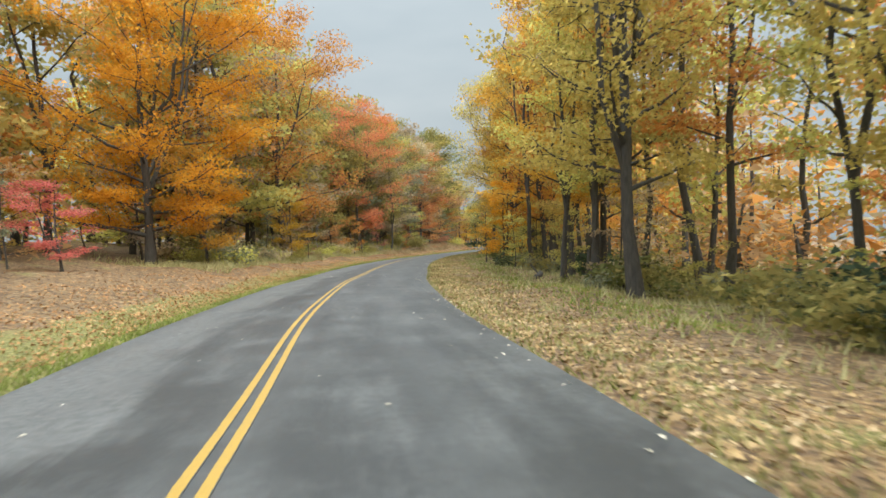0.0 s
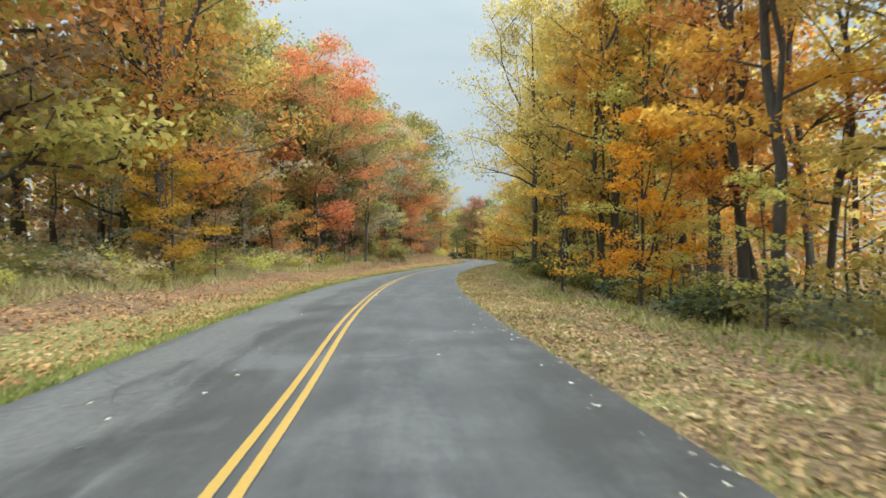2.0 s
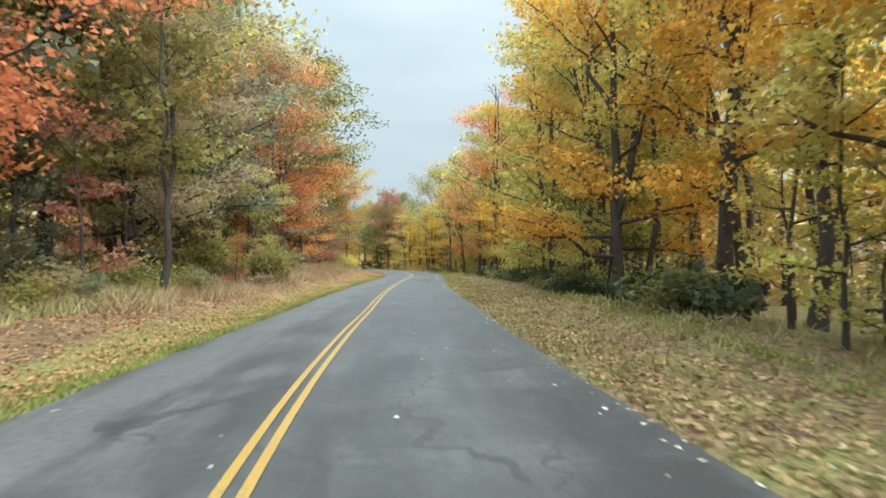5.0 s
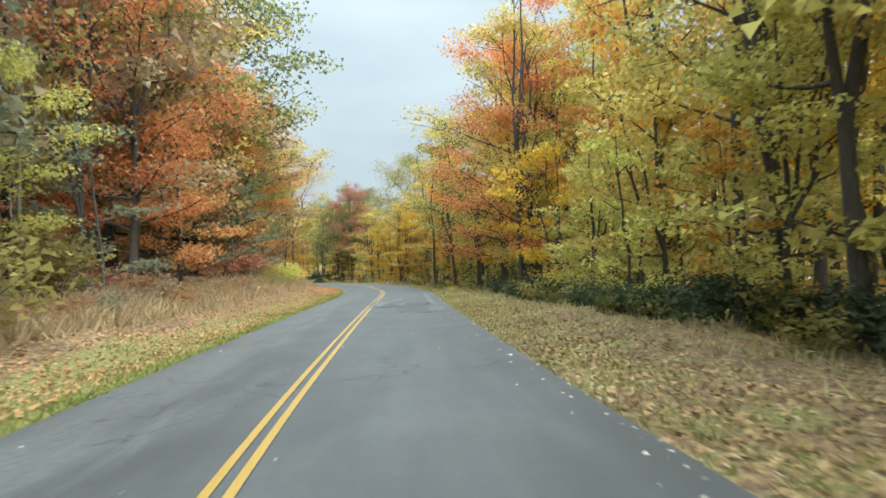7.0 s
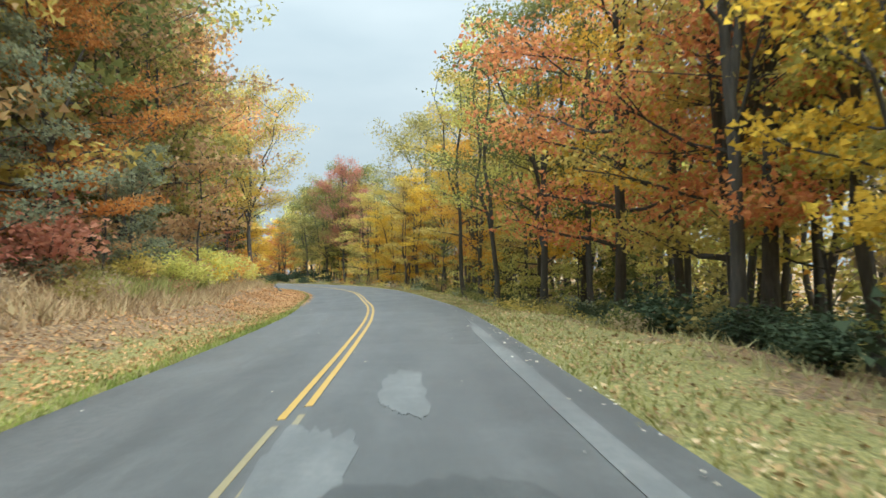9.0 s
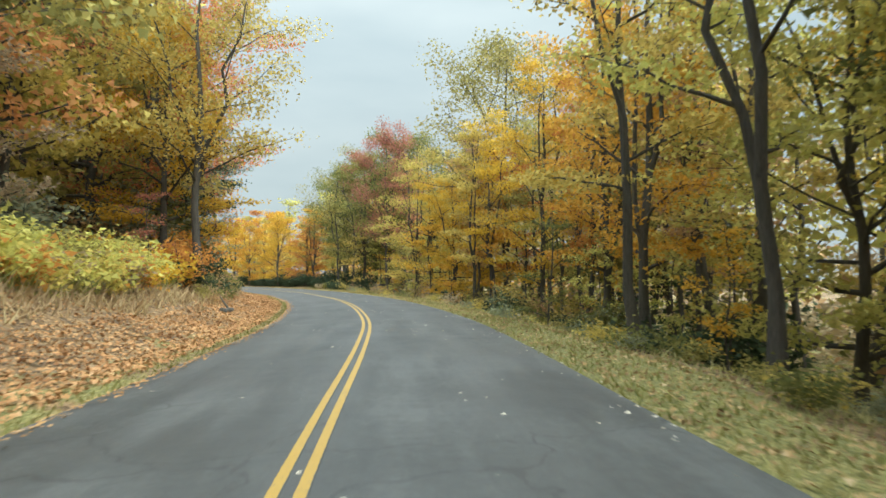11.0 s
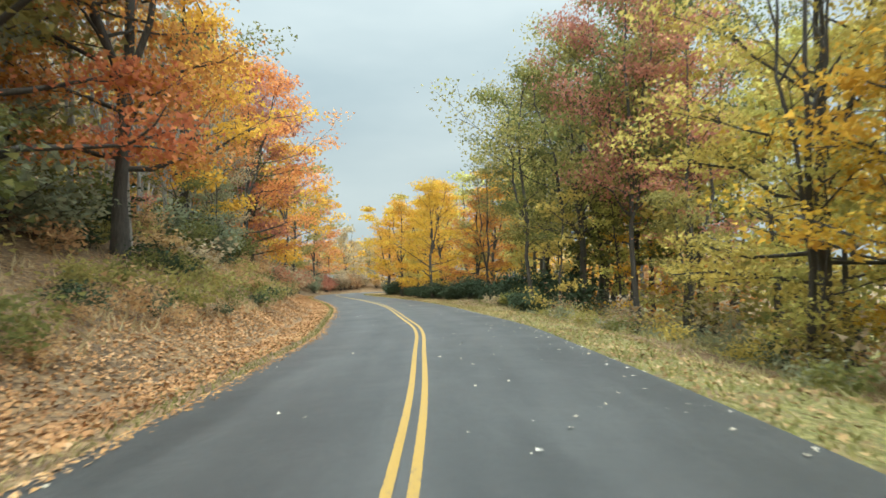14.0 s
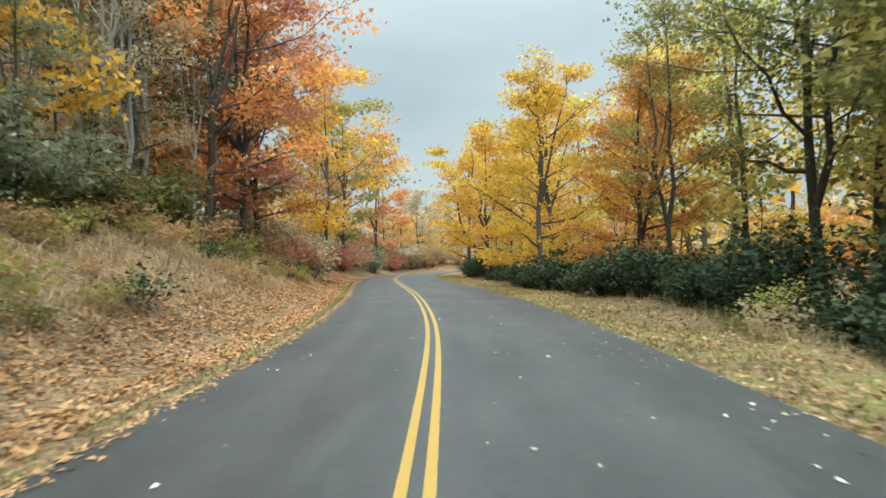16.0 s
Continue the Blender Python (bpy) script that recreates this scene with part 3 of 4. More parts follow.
    off = rng.normal(0, 1, (leaves, 3))
    off *= np.minimum(1, 1.75 / np.linalg.norm(off, axis=1))[:, None]
    at = pos[pick] + off * np.array([puff, puff, puff * layer])
    LV, LF = blade(rng, at, size, 1.2)
    return trunk, mesh_of("crown", LV, LF, LEAF["gold"])


FORMS = {
    "maple": [grow(11 + k, 14.0, 1.2, 5.4, 9000, 0.235, 27, rise=0.15, subs=3, puff=0.58, layer=0.24, blade=leaf_tris, forks=2) for k in range(3)],
    "maple_near": [grow(11 + k, 14.0, 1.2, 5.4, 17000, 0.165, 27, rise=0.15, subs=3, puff=0.56, layer=0.24, blade=leaf_tris, forks=2) for k in range(2)],
    "grand": [grow(15, 17.5, 1.4, 7.0, 62000, 0.14, 46, rise=0.12, puff=0.55, layer=0.22, blade=leaf_tris, forks=4)],
    "oak": [grow(21 + k, 18.0, 2.2, 6.6, 9500, 0.28, 28, rise=0.2, subs=3, thin=0.85, puff=0.72, layer=0.36, blade=leaf_tris, forks=3, sides=4) for k in range(3)],
    "oak_near": [grow(21 + k, 18.0, 2.2, 6.6, 20000, 0.18, 30, rise=0.2, subs=3, thin=0.85, puff=0.66, layer=0.36, blade=leaf_tris, forks=3) for k in range(2)],
    "high_oak": [grow(211 + k, 18.0, 4.8, 6.4, 17000, 0.19, 32, rise=0.22, subs=3, thin=0.9, puff=0.75, layer=0.45, sides=4, blade=leaf_tris, forks=3) for k in range(2)],
    "maple_back": [grow(111 + k, 14.0, 1.2, 5.2, 4400, 0.34, 18, rise=0.18, subs=2, puff=0.65, sides=3, layer=0.3, blade=leaf_tris, forks=2) for k in range(2)],
    "oak_back": [grow(121 + k, 18.0, 2.2, 6.4, 4800, 0.4, 18, rise=0.2, thin=0.8, subs=2, puff=0.85, sides=3, blade=leaf_tris, forks=2) for k in range(3)],
    "poplar": [grow(31 + k, 20.0, 3.0, 4.0, 11000, 0.19, 22, rise=0.42, thin=0.8, puff=0.6, blade=leaf_tris, forks=2) for k in range(3)],
    "pole": [grow(41 + k, 17.0, 4.2, 3.3, 5600, 0.185, 15, lean=0.036, rise=0.4, subs=3, thin=0.64, puff=0.55, layer=0.25, sides=4, blade=leaf_tris, forks=1) for k in range(4)],
    "deep": [grow(81 + k, 14.0, 0.6, 4.0, 1450, 0.5, 9, rise=0.3, subs=0, puff=0.9, sides=3, blade=leaf_tris) for k in range(4)],
    "back": [grow(91 + k, 15.0, 3.0, 3.3, 1250, 0.4, 9, lean=0.03, rise=0.45, subs=0, thin=0.95, puff=0.85, sides=3, blade=leaf_tris) for k in range(4)],
    "sapling": [grow(51 + k, 6.0, 0.5, 2.0, 950, 0.18, 8, rise=0.12, subs=1, thin=0.45, puff=0.36, lean=0.03, sides=3, layer=0.24, blade=leaf_tris) for k in range(3)],
    "small": [grow(61 + k, 9.0, 0.8, 3.1, 5000, 0.185, 16, rise=0.2, thin=0.7, puff=0.48, layer=0.3, sides=4, blade=leaf_tris, forks=2) for k in range(2)],
    "bare": [grow(71 + k, 11.0, 2.5, 2.2, 0, 0.2, 14, rise=0.9, thin=0.5, subs=4, sides=3, forks=2) for k in range(2)],
}
NAMES = {"maple": "maple_tree", "oak": "oak_tree", "poplar": "tall_tree", "pole": "slender_tree", "sapling": "sapling", "small": "small_tree", "bare": "bare_tree", "deep": "woodland_tree", "back": "woodland_tree", "maple_back": "maple_tree", "maple_near": "maple_tree", "oak_near": "oak_tree", "high_oak": "oak_tree", "grand": "spreading_tree", "oak_back": "oak_tree"}
TONE = {
    "yellow": "clear yellow", "amber": "glowing golden", "rose": "rosy red", "flame": "orange red",
    "gold": "golden yellow", "orange": "orange", "coral": "coral orange", "red": "bright red", "maroon": "dull red", "russet": "russet brown", "tan": "tan and brown",
    "lime": "yellow green", "mustard": "mustard yellow", "olive": "olive green", "green": "green", "dark": "dark green", "sage": "grey green",
}
taken = []
_rng = np.random.RandomState(5)


def tree(x, y, form, tone="gold", height=None, variant=None, bark=None, turn=None, wide=1.0):
    if form in ("maple", "oak"):
        away = abs(locate(x, y)[1])
        if y > 212 or away > 13.5:
            form += "_back"
        elif away < 10 and 12 < y < 200:
            form += "_near"
    k = int(_rng.randint(len(FORMS[form]))) if variant is None else variant % len(FORMS[form])
    trunk, crown = FORMS[form][k]
    full = {"maple": 14, "oak": 18, "poplar": 20, "pole": 17, "sapling": 6, "small": 9, "bare": 11, "deep": 14, "back": 15, "maple_back": 14, "oak_back": 18, "maple_near": 14, "oak_near": 18, "high_oak": 18, "grand": 17.5}[form]
    f = (height or full * _rng.uniform(0.85, 1.15)) / full
    m = pose(x, y, stand(x, y), 0, 0, _rng.uniform(0, 360) if turn is None else turn) @ Matrix.Diagonal((f * wide, f * wide, f, 1))
    thing = new(NAMES[form])
    t = part("trunk", trunk, thing)
    t.material_slots[0].link = "OBJECT"
    t.material_slots[0].material = bark or BARK
    words = "leafless grey" if form == "bare" else TONE[tone] + "-leaved"
    if crown:
        c = part("crown", crown, thing)
        c.material_slots[0].link = "OBJECT"
        c.material_slots[0].material = LEAF[tone]
    thing.matrix_basis = m
    what = {"pole": "slender forest tree with a dark trunk", "sapling": "sapling in the understorey", "small": "small roadside tree", "bare": "tree with thin upright branches", "maple": "spreading maple by the road", "maple_near": "spreading maple by the road", "oak_near": "large oak with heavy limbs", "high_oak": "oak with a high crown over bare stems", "grand": "broad spreading tree in full colour above the bank", "maple_back": "maple at the edge of the wood", "oak_back": "large oak standing back from the road", "oak": "large oak with heavy limbs", "poplar": "tall narrow forest tree", "deep": "tree deeper in the wood", "back": "tree with a bare stem deeper in the wood"}[form]
    tagged(thing, f"{words} {what}", "tree", group="left wood" if locate(x, y)[1] < 0 else "right wood")
    taken.append((x, y, 1.0 if form in ("sapling", "bare") else 1.7))
    return thing


def by_road(s, lat, form, tone, height=None, **more):
    x, y, _ = spot(s, lat)
    return tree(x, y, form, tone, height, **more)


# trees that stand out along the drive
LEFT_ROW_A = [
    (3, -14, "maple", "lime", 12), (20, -15.5, "maple", "mustard", 15), (27, -17.5, "oak", "orange", 18), (34, -17.5, "oak", "mustard", 18),
    (20, -21, "oak", "russet", 18), (12, -15, "maple", "gold", 13), (41, -14.2, "oak", "coral", 18), (49.5, -9.2, "oak", "orange", 19.5),
    (57, -10.6, "maple", "tan", 12), (36, -13.5, "small", "tan", 7), (60, -10.5, "small", "olive", 8), (64, -9.6, "small", "coral", 6),
    (62, -13, "oak", "olive", 18), (71, -8.4, "oak", "red", 17.5), (81, -11.8, "oak", "olive", 17.5), (76, -13.5, "oak", "olive", 19),
    (84, -10, "maple", "tan", 15), (88, -13, "oak", "orange", 20), (94, -10.2, "poplar", "tan", 18), (98, -9.6, "small", "lime", 6.5), (98, -14, "oak", "tan", 21),
    (100, -14.5, "oak", "tan", 19), (107.5, -9.8, "oak", "flame", 17), (106, -13.5, "oak", "olive", 21), (115, -14, "oak", "tan", 22),
    (122, -12.5, "oak", "olive", 22), (130, -13.0, "oak", "green", 22.5),
]
LEFT_ROW_B = [
    (119.5, -9, "small", "sage", 7), (133, -10.5, "maple", "russet", 15), (123, -9.5, "maple", "orange", 10), (127, -8.5, "small", "sage", 5),
    (138, -10.5, "oak", "olive", 17), (142, -9.4, "small", "tan", 7), (144, -11.5, "oak", "coral", 18), (157, -8.2, "maple", "yellow", 12), (154.5, -6.3, "high_oak", "mustard", 15.5),
    (162, -7.8, "maple", "sage", 8), (148, -11.4, "oak", "mustard", 17), (164, -9.8, "oak", "flame", 17),
    (168, -8.6, "small", "green", 6), (172.5, -9.3, "maple", "flame", 15.5), (177, -8.0, "oak", "orange", 17), (194, -10.8, "maple", "gold", 16),
    (190, -9.4, "small", "green", 5), (195, -9.0, "small", "sage", 5.5), (204, -10, "poplar", "tan", 14), (209, -8.8, "oak", "flame", 16.5),
    (214, -8.0, "oak", "maroon", 16.5), (219, -8.4, "oak", "orange", 15.5),
]
RIGHT_ROW_A = [
    (16.3, 8.4, "poplar", "mustard", 18), (30, 11.5, "poplar", "mustard", 17), (40, 10.5, "poplar", "orange", 16), (47, 8.9, "poplar", "mustard", 17), (55.5, 8.6, "pole", "mustard", 17),
    (41, 7.9, "small", "amber", 5.6), (60, 9.0, "pole", "mustard", 16), (51, 12, "poplar", "mustard", 15), (64, 11.6, "poplar", "mustard", 17),
    (67, 8.8, "poplar", "mustard", 19), (74, 9.2, "poplar", "gold", 19), (80, 8.6, "maple", "gold", 15), (82, 12, "poplar", "mustard", 18),
    (87, 10.4, "maple", "lime", 15), (84, 8.6, "sapling", "lime", 6), (94, 9.5, "poplar", "lime", 16), (101, 9.8, "small", "mustard", 9), (107, 9.4, "small", "lime", 7.5), (112.5, 9.6, "small", "yellow", 8.5), (104, 11.5, "poplar", "gold", 18), (111, 12.5, "poplar", "orange", 18),
    (98, 13, "poplar", "yellow", 17), (117.3, 9.2, "poplar", "flame", 19), (124.5, 8.6, "oak", "flame", 19), (133, 8.8, "high_oak", "green", 16),
    (139, 10.6, "maple", "lime", 11), (145, 9.0, "poplar", "gold", 17), (156, 10, "poplar", "yellow", 14), (151, 10.5, "poplar", "gold", 17),
    (166.5, 13.0, "high_oak", "olive", 20), (182, 11.4, "small", "olive", 6),
]
for row in (LEFT_ROW_A, LEFT_ROW_B, RIGHT_ROW_A):
    for s, lat, form, tone, high in row:
        by_road(s, lat, form, tone, high)
# single stems and the trees round the far bends
STEMS_A = [
    (9.9, 14.6, "pole", "lime", 15), (8.6, 27, "pole", "mustard", 16), (6.0, 29.6, "pole", "gold", 14), (6.4, 33.5, "pole", "mustard", 14),
    (-11.8, 46.6, "small", "yellow", 5.6), (6.2, 51, "pole", "mustard", 15), (8.2, 58.5, "pole", "mustard", 17), (6.9, 59.8, "pole", "olive", 15),
    (7.6, 63.0, "poplar", "mustard", 19), (12.5, 67, "pole", "mustard", 17), (12, 70, "pole", "gold", 16), (-12.7, 70.3, "oak", "olive", 14),
    (-12, 74, "pole", "olive", 11), (-10.4, 77, "small", "sage", 6), (9.2, 78, "pole", "lime", 15), (-7.3, 80.3, "pole", "olive", 13),
    (-8.4, 82.5, "pole", "tan", 12), (10, 88, "pole", "lime", 16), (-3, 110.8, "small", "coral", 8.5), (16.9, 112, "pole", "lime", 15),
    (17.0, 116, "oak", "mustard", 18), (17.2, 135, "pole", "lime", 17), (16.6, 139, "pole", "mustard", 16), (1.2, 159.5, "small", "dark", 7),
    (17.5, 160.5, "pole", "mustard", 12),
]
STEMS_B = [
    (18.4, 160.7, "pole", "yellow", 13), (18.9, 162, "pole", "gold", 11), (17.6, 167.3, "maple", "yellow", 10), (20.0, 171, "maple", "gold", 12),
    (16.6, 174.5, "maple", "mustard", 12.5), (17.8, 175.5, "pole", "lime", 10), (15.8, 184.5, "pole", "maroon", 14), (9.6, 188.5, "pole", "green", 13),
    (12.0, 190, "high_oak", "olive", 15.4), (18.0, 191, "high_oak", "green", 18), (14.6, 190.5, "oak", "green", 17.5), (17, 199, "high_oak", "olive", 16),
    (6.6, 199, "pole", "olive", 10), (10.6, 199.0, "high_oak", "green", 15.5), (13.5, 196, "high_oak", "olive", 15), (5.6, 200.5, "maple", "orange", 8.0), (2.2, 202.5, "maple", "yellow", 8.8),
    (6.5, 208, "maple", "gold", 11.2), (1.2, 211.5, "maple", "gold", 10.6), (-3.0, 215.5, "maple", "gold", 9.0), (-6.4, 224, "maple", "yellow", 9.8), (-18.6, 224.5, "oak", "gold", 17.5), (5, 217, "oak", "orange", 11), (-1.5, 219, "maple", "mustard", 10.5),
    (-4, 228, "oak", "gold", 11), (-20.3, 231, "oak", "olive", 16), (-1, 236, "oak", "orange", 11.5), (-26, 236, "oak", "russet", 16),
    (-22, 243, "oak", "coral", 15),
]
STEMS_C = [
    (-29, 244, "deep", "tan", 14), (-5.5, 245, "oak", "orange", 14), (2, 249, "maple", "gold", 13), (-25, 252, "deep", "russet", 13),
    (-21, 254, "oak", "tan", 16), (-33, 255, "deep", "olive", 15), (16, 258, "maple", "mustard", 13), (-15, 260, "oak", "orange", 16),
    (-22, 262, "deep", "tan", 12), (-19, 262, "maple", "tan", 12), (-11, 264, "deep", "gold", 11), (-28, 266, "deep", "orange", 15),
    (-7, 267, "oak", "gold", 16), (-17, 268, "deep", "coral", 13), (-13, 270, "oak", "tan", 17), (3, 272, "oak", "russet", 16),
    (-4, 272, "deep", "tan", 13), (20, 272, "deep", "mustard", 14), (13, 274, "maple", "gold", 13), (-20, 276, "deep", "russet", 15),
    (3, 278, "deep", "orange", 14), (-9, 280, "deep", "mustard", 15), (9, 283, "deep", "gold", 15),
]
for row in (STEMS_A, STEMS_B, STEMS_C):
    for x, y, form, tone, high in row:
        tree(x, y, form, tone, high * (0.58 if y > 247 else 1))
tree(-15.2, 31.6, "grand", "amber", 17.5)  # the golden maple at the start
tree(14.3, 187, "high_oak", "maroon", 17.5, wide=0.66)  # dusky red crown among the olive ones
by_road(62, 7.7, "high_oak", "mustard", 18, wide=0.78, variant=1, turn=40)  # leans out over the verge
tree(-13.8, 22, "small", "rose", 3.3, wide=1.4)
for x, y, tone in ((-30, 38, "olive"), (-26, 33, "mustard"), (-33, 44, "tan"), (-24.5, 26, "olive"), (-37, 36, "mustard"), (-29, 29, "tan"), (-21.5, 21, "mustard"), (-34, 30, "olive")):
    tree(x, y, "deep", tone, 13)
tree(-13.0, 33.5, "small", "gold", 6.5, wide=1.2)

# the woods between them
TONES_L = ["russet", "olive", "olive", "tan", "sage", "mustard", "green", "mustard", "lime", "tan"]
TONES_R = ["mustard", "lime", "olive", "gold", "lime", "mustard", "yellow", "lime", "mustard", "olive"]


def clear(x, y, room):
    return all((x - a) ** 2 + (y - b) ** 2 > (room * r) ** 2 for a, b, r in taken)


for side in (-1, 1):
    for near, want, room in ((True, 52 if side < 0 else 42, 1.1 if side < 0 else 1.5), (False, 70 if side < 0 else 85, 1.25)):
        for _ in range(3000):
            if want == 0:
                break
            s = _rng.uniform(-8, 232)
            lat = side * ((_rng.uniform(9.5, 14) if side > 0 else _rng.uniform(11.6, 17)) if near else _rng.uniform(13, 27))
            x, y, _z = spot(s, lat)
            if (side < 0 and s < 38 and lat > -19) or abs(locate(x, y)[1]) < 8.3 or not clear(x, y, room) or (side < 0 and 183 < s < 207 and _rng.uniform() < 0.88) or (side > 0 and 138 < s < 222 and abs(lat) > 10.5 and _rng.uniform() < 0.42) or (side > 0 and not near and s < 85 and _rng.uniform() < 0.45) or (side > 0 and near and (s > 148 or (s < 75 and _rng.uniform() < 0.5))):
                continue
            form = ("deep" if side < 0 else "back") if not near else _rng.choice(["maple", "oak", "poplar", "pole"], p=[0.35, 0.5, 0.15, 0.0] if side < 0 else [0.0, 0.0, 0.25, 0.75])
            tree(x, y, form, _rng.choice(["tan", "sage", "tan", "mustard"] if side < 0 and 176 < s < 206 else TONES_L if side < 0 else ["lime", "mustard", "mustard", "orange", "gold"] if s < 80 else TONES_R), _rng.uniform(11, 17) if not near else _rng.uniform(16, 20) if side < 0 else None)
            want -= 1
# deeper wood behind the right verge near the bends
for s in np.arange(100, 182, 3.4):
    for lat in (_rng.uniform(13, 17), _rng.uniform(18, 25)):
        x, y, _z = spot(s + _rng.uniform(-1, 1), lat)
        if clear(x, y, 0.8) and not (s > 150 and lat > 17.5):
            tree(x, y, "back", _rng.choice(["mustard", "olive", "lime", "olive", "tan", "green"]), _rng.uniform(10, 14))
for s in (101, 104, 107, 110, 114):
    by_road(s, _rng.uniform(9.4, 11.5), "sapling", "lime", _rng.uniform(5.5, 7.5))
# saplings under the right-hand wood and a few on the left
for side, count in ((1, 100), (-1, 60)):
    for _ in range(count):
        s = _rng.uniform(2, 235)
        lat = side * _rng.uniform(6.9, 13.0)
        x, y, _z = spot(s, lat)
        if abs(locate(x, y)[1]) < 6.8 or not clear(x, y, 0.7):
            continue
        tree(x, y, "sapling", _rng.choice(["lime", "lime", "mustard", "gold", "green"] if side > 0 else ["russet", "orange", "olive", "maroon", "sage"]), _rng.uniform(2.5, 6.5))
for _ in range(60):  # undergrowth that closes the foot of the left-hand wood
    s, lat = _rng.uniform(4, 150), -_rng.uniform(10.5, 17)
    x, y, _z = spot(s, lat)
    if clear(x, y, 0.6):
        tree(x, y, "sapling", _rng.choice(["olive", "tan", "sage", "mustard", "green", "russet", "olive"]), _rng.uniform(2.5, 5.5), wide=1.3)
for s in np.arange(176, 208, 1.0):
    by_road(s, -_rng.uniform(8.2, 16), "bare", "tan", _rng.uniform(8, 14), bark=BARK_PALE)
for s, lat, high in ((116.6, 8.1, 19.5), (119, 11.5, 19), (171.5, 7.8, 11)):
    by_road(s, lat, "bare", "tan", high)

for k, s in enumerate(np.arange(147, 167, 2.2)):
    by_road(s, _rng.uniform(9.4, 13), "pole", ("russet", "mustard", "olive", "orange")[k % 4], _rng.uniform(11, 14), variant=k)
    by_road(s + 1, _rng.uniform(14, 20), "back", ("olive", "russet", "mustard")[k % 3], _rng.uniform(10, 14), variant=k)
tree(-5.3, 104.4, "bare", "tan", 12.5)  # dead trees before the orange crowns
for s, lat, high in ((99.5, -9.4, 8), (58.5, -9.2, 6.5), (61, -10.4, 7.5), (55, -10.8, 7)):
    by_road(s, lat, "bare", "tan", high, bark=BARK_PALE)

# slender stems at the edge of the right-hand wood, and low growth between them
_row = np.random.RandomState(17)
for k, s in enumerate(np.arange(20, 67, 3.1)):
    by_road(s, _row.uniform(8.6, 12.2), "pole", _row.choice(["mustard", "gold", "lime", "mustard"]), _row.uniform(12, 17), variant=k, turn=_row.uniform(0, 360))
    by_road(s + 1.4, _row.uniform(8.4, 11.5), "sapling", _row.choice(["olive", "lime", "mustard", "tan"]), _row.uniform(2.5, 5), variant=k, turn=_row.uniform(0, 360))

by_road(92, 8.3, "small", "lime", 6.5, variant=0, turn=30)

# far woods behind the trees that can be told apart
FV, FF, FS = [], [], []
_far = np.random.RandomState(9)
keys = ["russet", "olive", "mustard", "orange", "gold", "tan"]
off = 0
for k in range(420):
    s, lat = _far.uniform(-20, 240), _far.choice([-1, 1]) * _far.uniform(24, 46)
    x, y, rx, ry = centre(s)
    x, y = float(x + lat * rx), float(y + lat * ry)
    if k > 230:
        x, y = _far.uniform(-60, 45), _far.uniform(225, 310)
    if lat > 0 and k <= 230 and ((138 < s < 225 and k % 3) or (s < 85 and k % 2)):
        continue
    brush = k > 330
    if brush:
        s, lat = _far.uniform(-5, 200), _far.choice([-1, 1, 1]) * _far.uniform(15.5, 30)
        x, y, rx, ry = centre(s)
        x, y = float(x + lat * rx), float(y + lat * ry)
    if abs(locate(x, y)[1]) < (14 if brush else 22 if y < 235 else 13):
        continue
    z, h = stand(x, y) - 0.5, _far.uniform(3, 6) if brush else _far.uniform(5.5, 8) if y > 232 else _far.uniform(12, 18)
    TV, TF = [], []
    tube(TV, TF, [(x, y, z - 1), (x + _far.normal(0, 0.2), y, z + h * 0.5), (x, y + _far.normal(0, 0.4), z + h * 0.9)], [0.2, 0.13, 0.03], 5)
    n = 440 if brush else 280
    at = np.stack([x + _far.normal(0, 2.1, n), y + _far.normal(0, 2.1, n), z + h * np.clip(_far.beta(1.3, 1.3, n), 0.02, 1)], -1)
    LV, LF = leaf_tris(_far, at, 0.43 if brush else 0.95)
    FV += [np.array(TV), LV]
    FF += [tuple(i + off for i in f) for f in TF] + [tuple(r) for r in (LF + off + len(TV))]
    FS += [len(keys)] * len(TF) + [int(_far.randint(len(keys)))] * len(LF)
    off += len(TV) + len(LV)
tagged(new("far_woods", mesh_of("far_woods", np.vstack(FV), FF, [LEAF[k] for k in keys] + [BARK], FS)), "autumn woods further back from the road", "woods", kind="stuff")


# ---- shrubs ----
def shrub_meshes(seed, h, w, leaves, size, stems=9):
    rng = np.random.RandomState(seed)
    V, F, anchors = [], [], []
    for _ in range(stems):
        a, r = rng.uniform(0, 6.28), w * math.sqrt(rng.uniform(0.02, 1))
        tip = np.array([r * math.cos(a), r * math.sin(a), h * rng.uniform(0.55, 1.0) * (1 - 0.35 * (r / w) ** 2)])
        mid = tip * [0.45, 0.45, 0.55] + rng.normal(0, 0.06, 3)
        tube(V, F, [(tip[0] * 0.1, tip[1] * 0.1, -0.15), mid, tip], [0.022, 0.014, 0.005], 4)
        anchors += [mid + (tip - mid) * q for q in np.linspace(0.0, 1, 6)] + [mid * 0.75]
    pos = np.array(anchors)
    at = pos[rng.randint(len(pos), size=leaves)] + rng.normal(0, 1, (leaves, 3)) * np.array([0.2, 0.2, 0.13]) * (w / 0.9)
    at[:, 2] = np.maximum(at[:, 2], 0.03)
    LV, LF = leaf_tris(rng, at, size, 0.8)
    return mesh_of("branchwork", V, F, BARK, smooth=True), mesh_of("foliage", LV, LF, LEAF["dark"]), LV


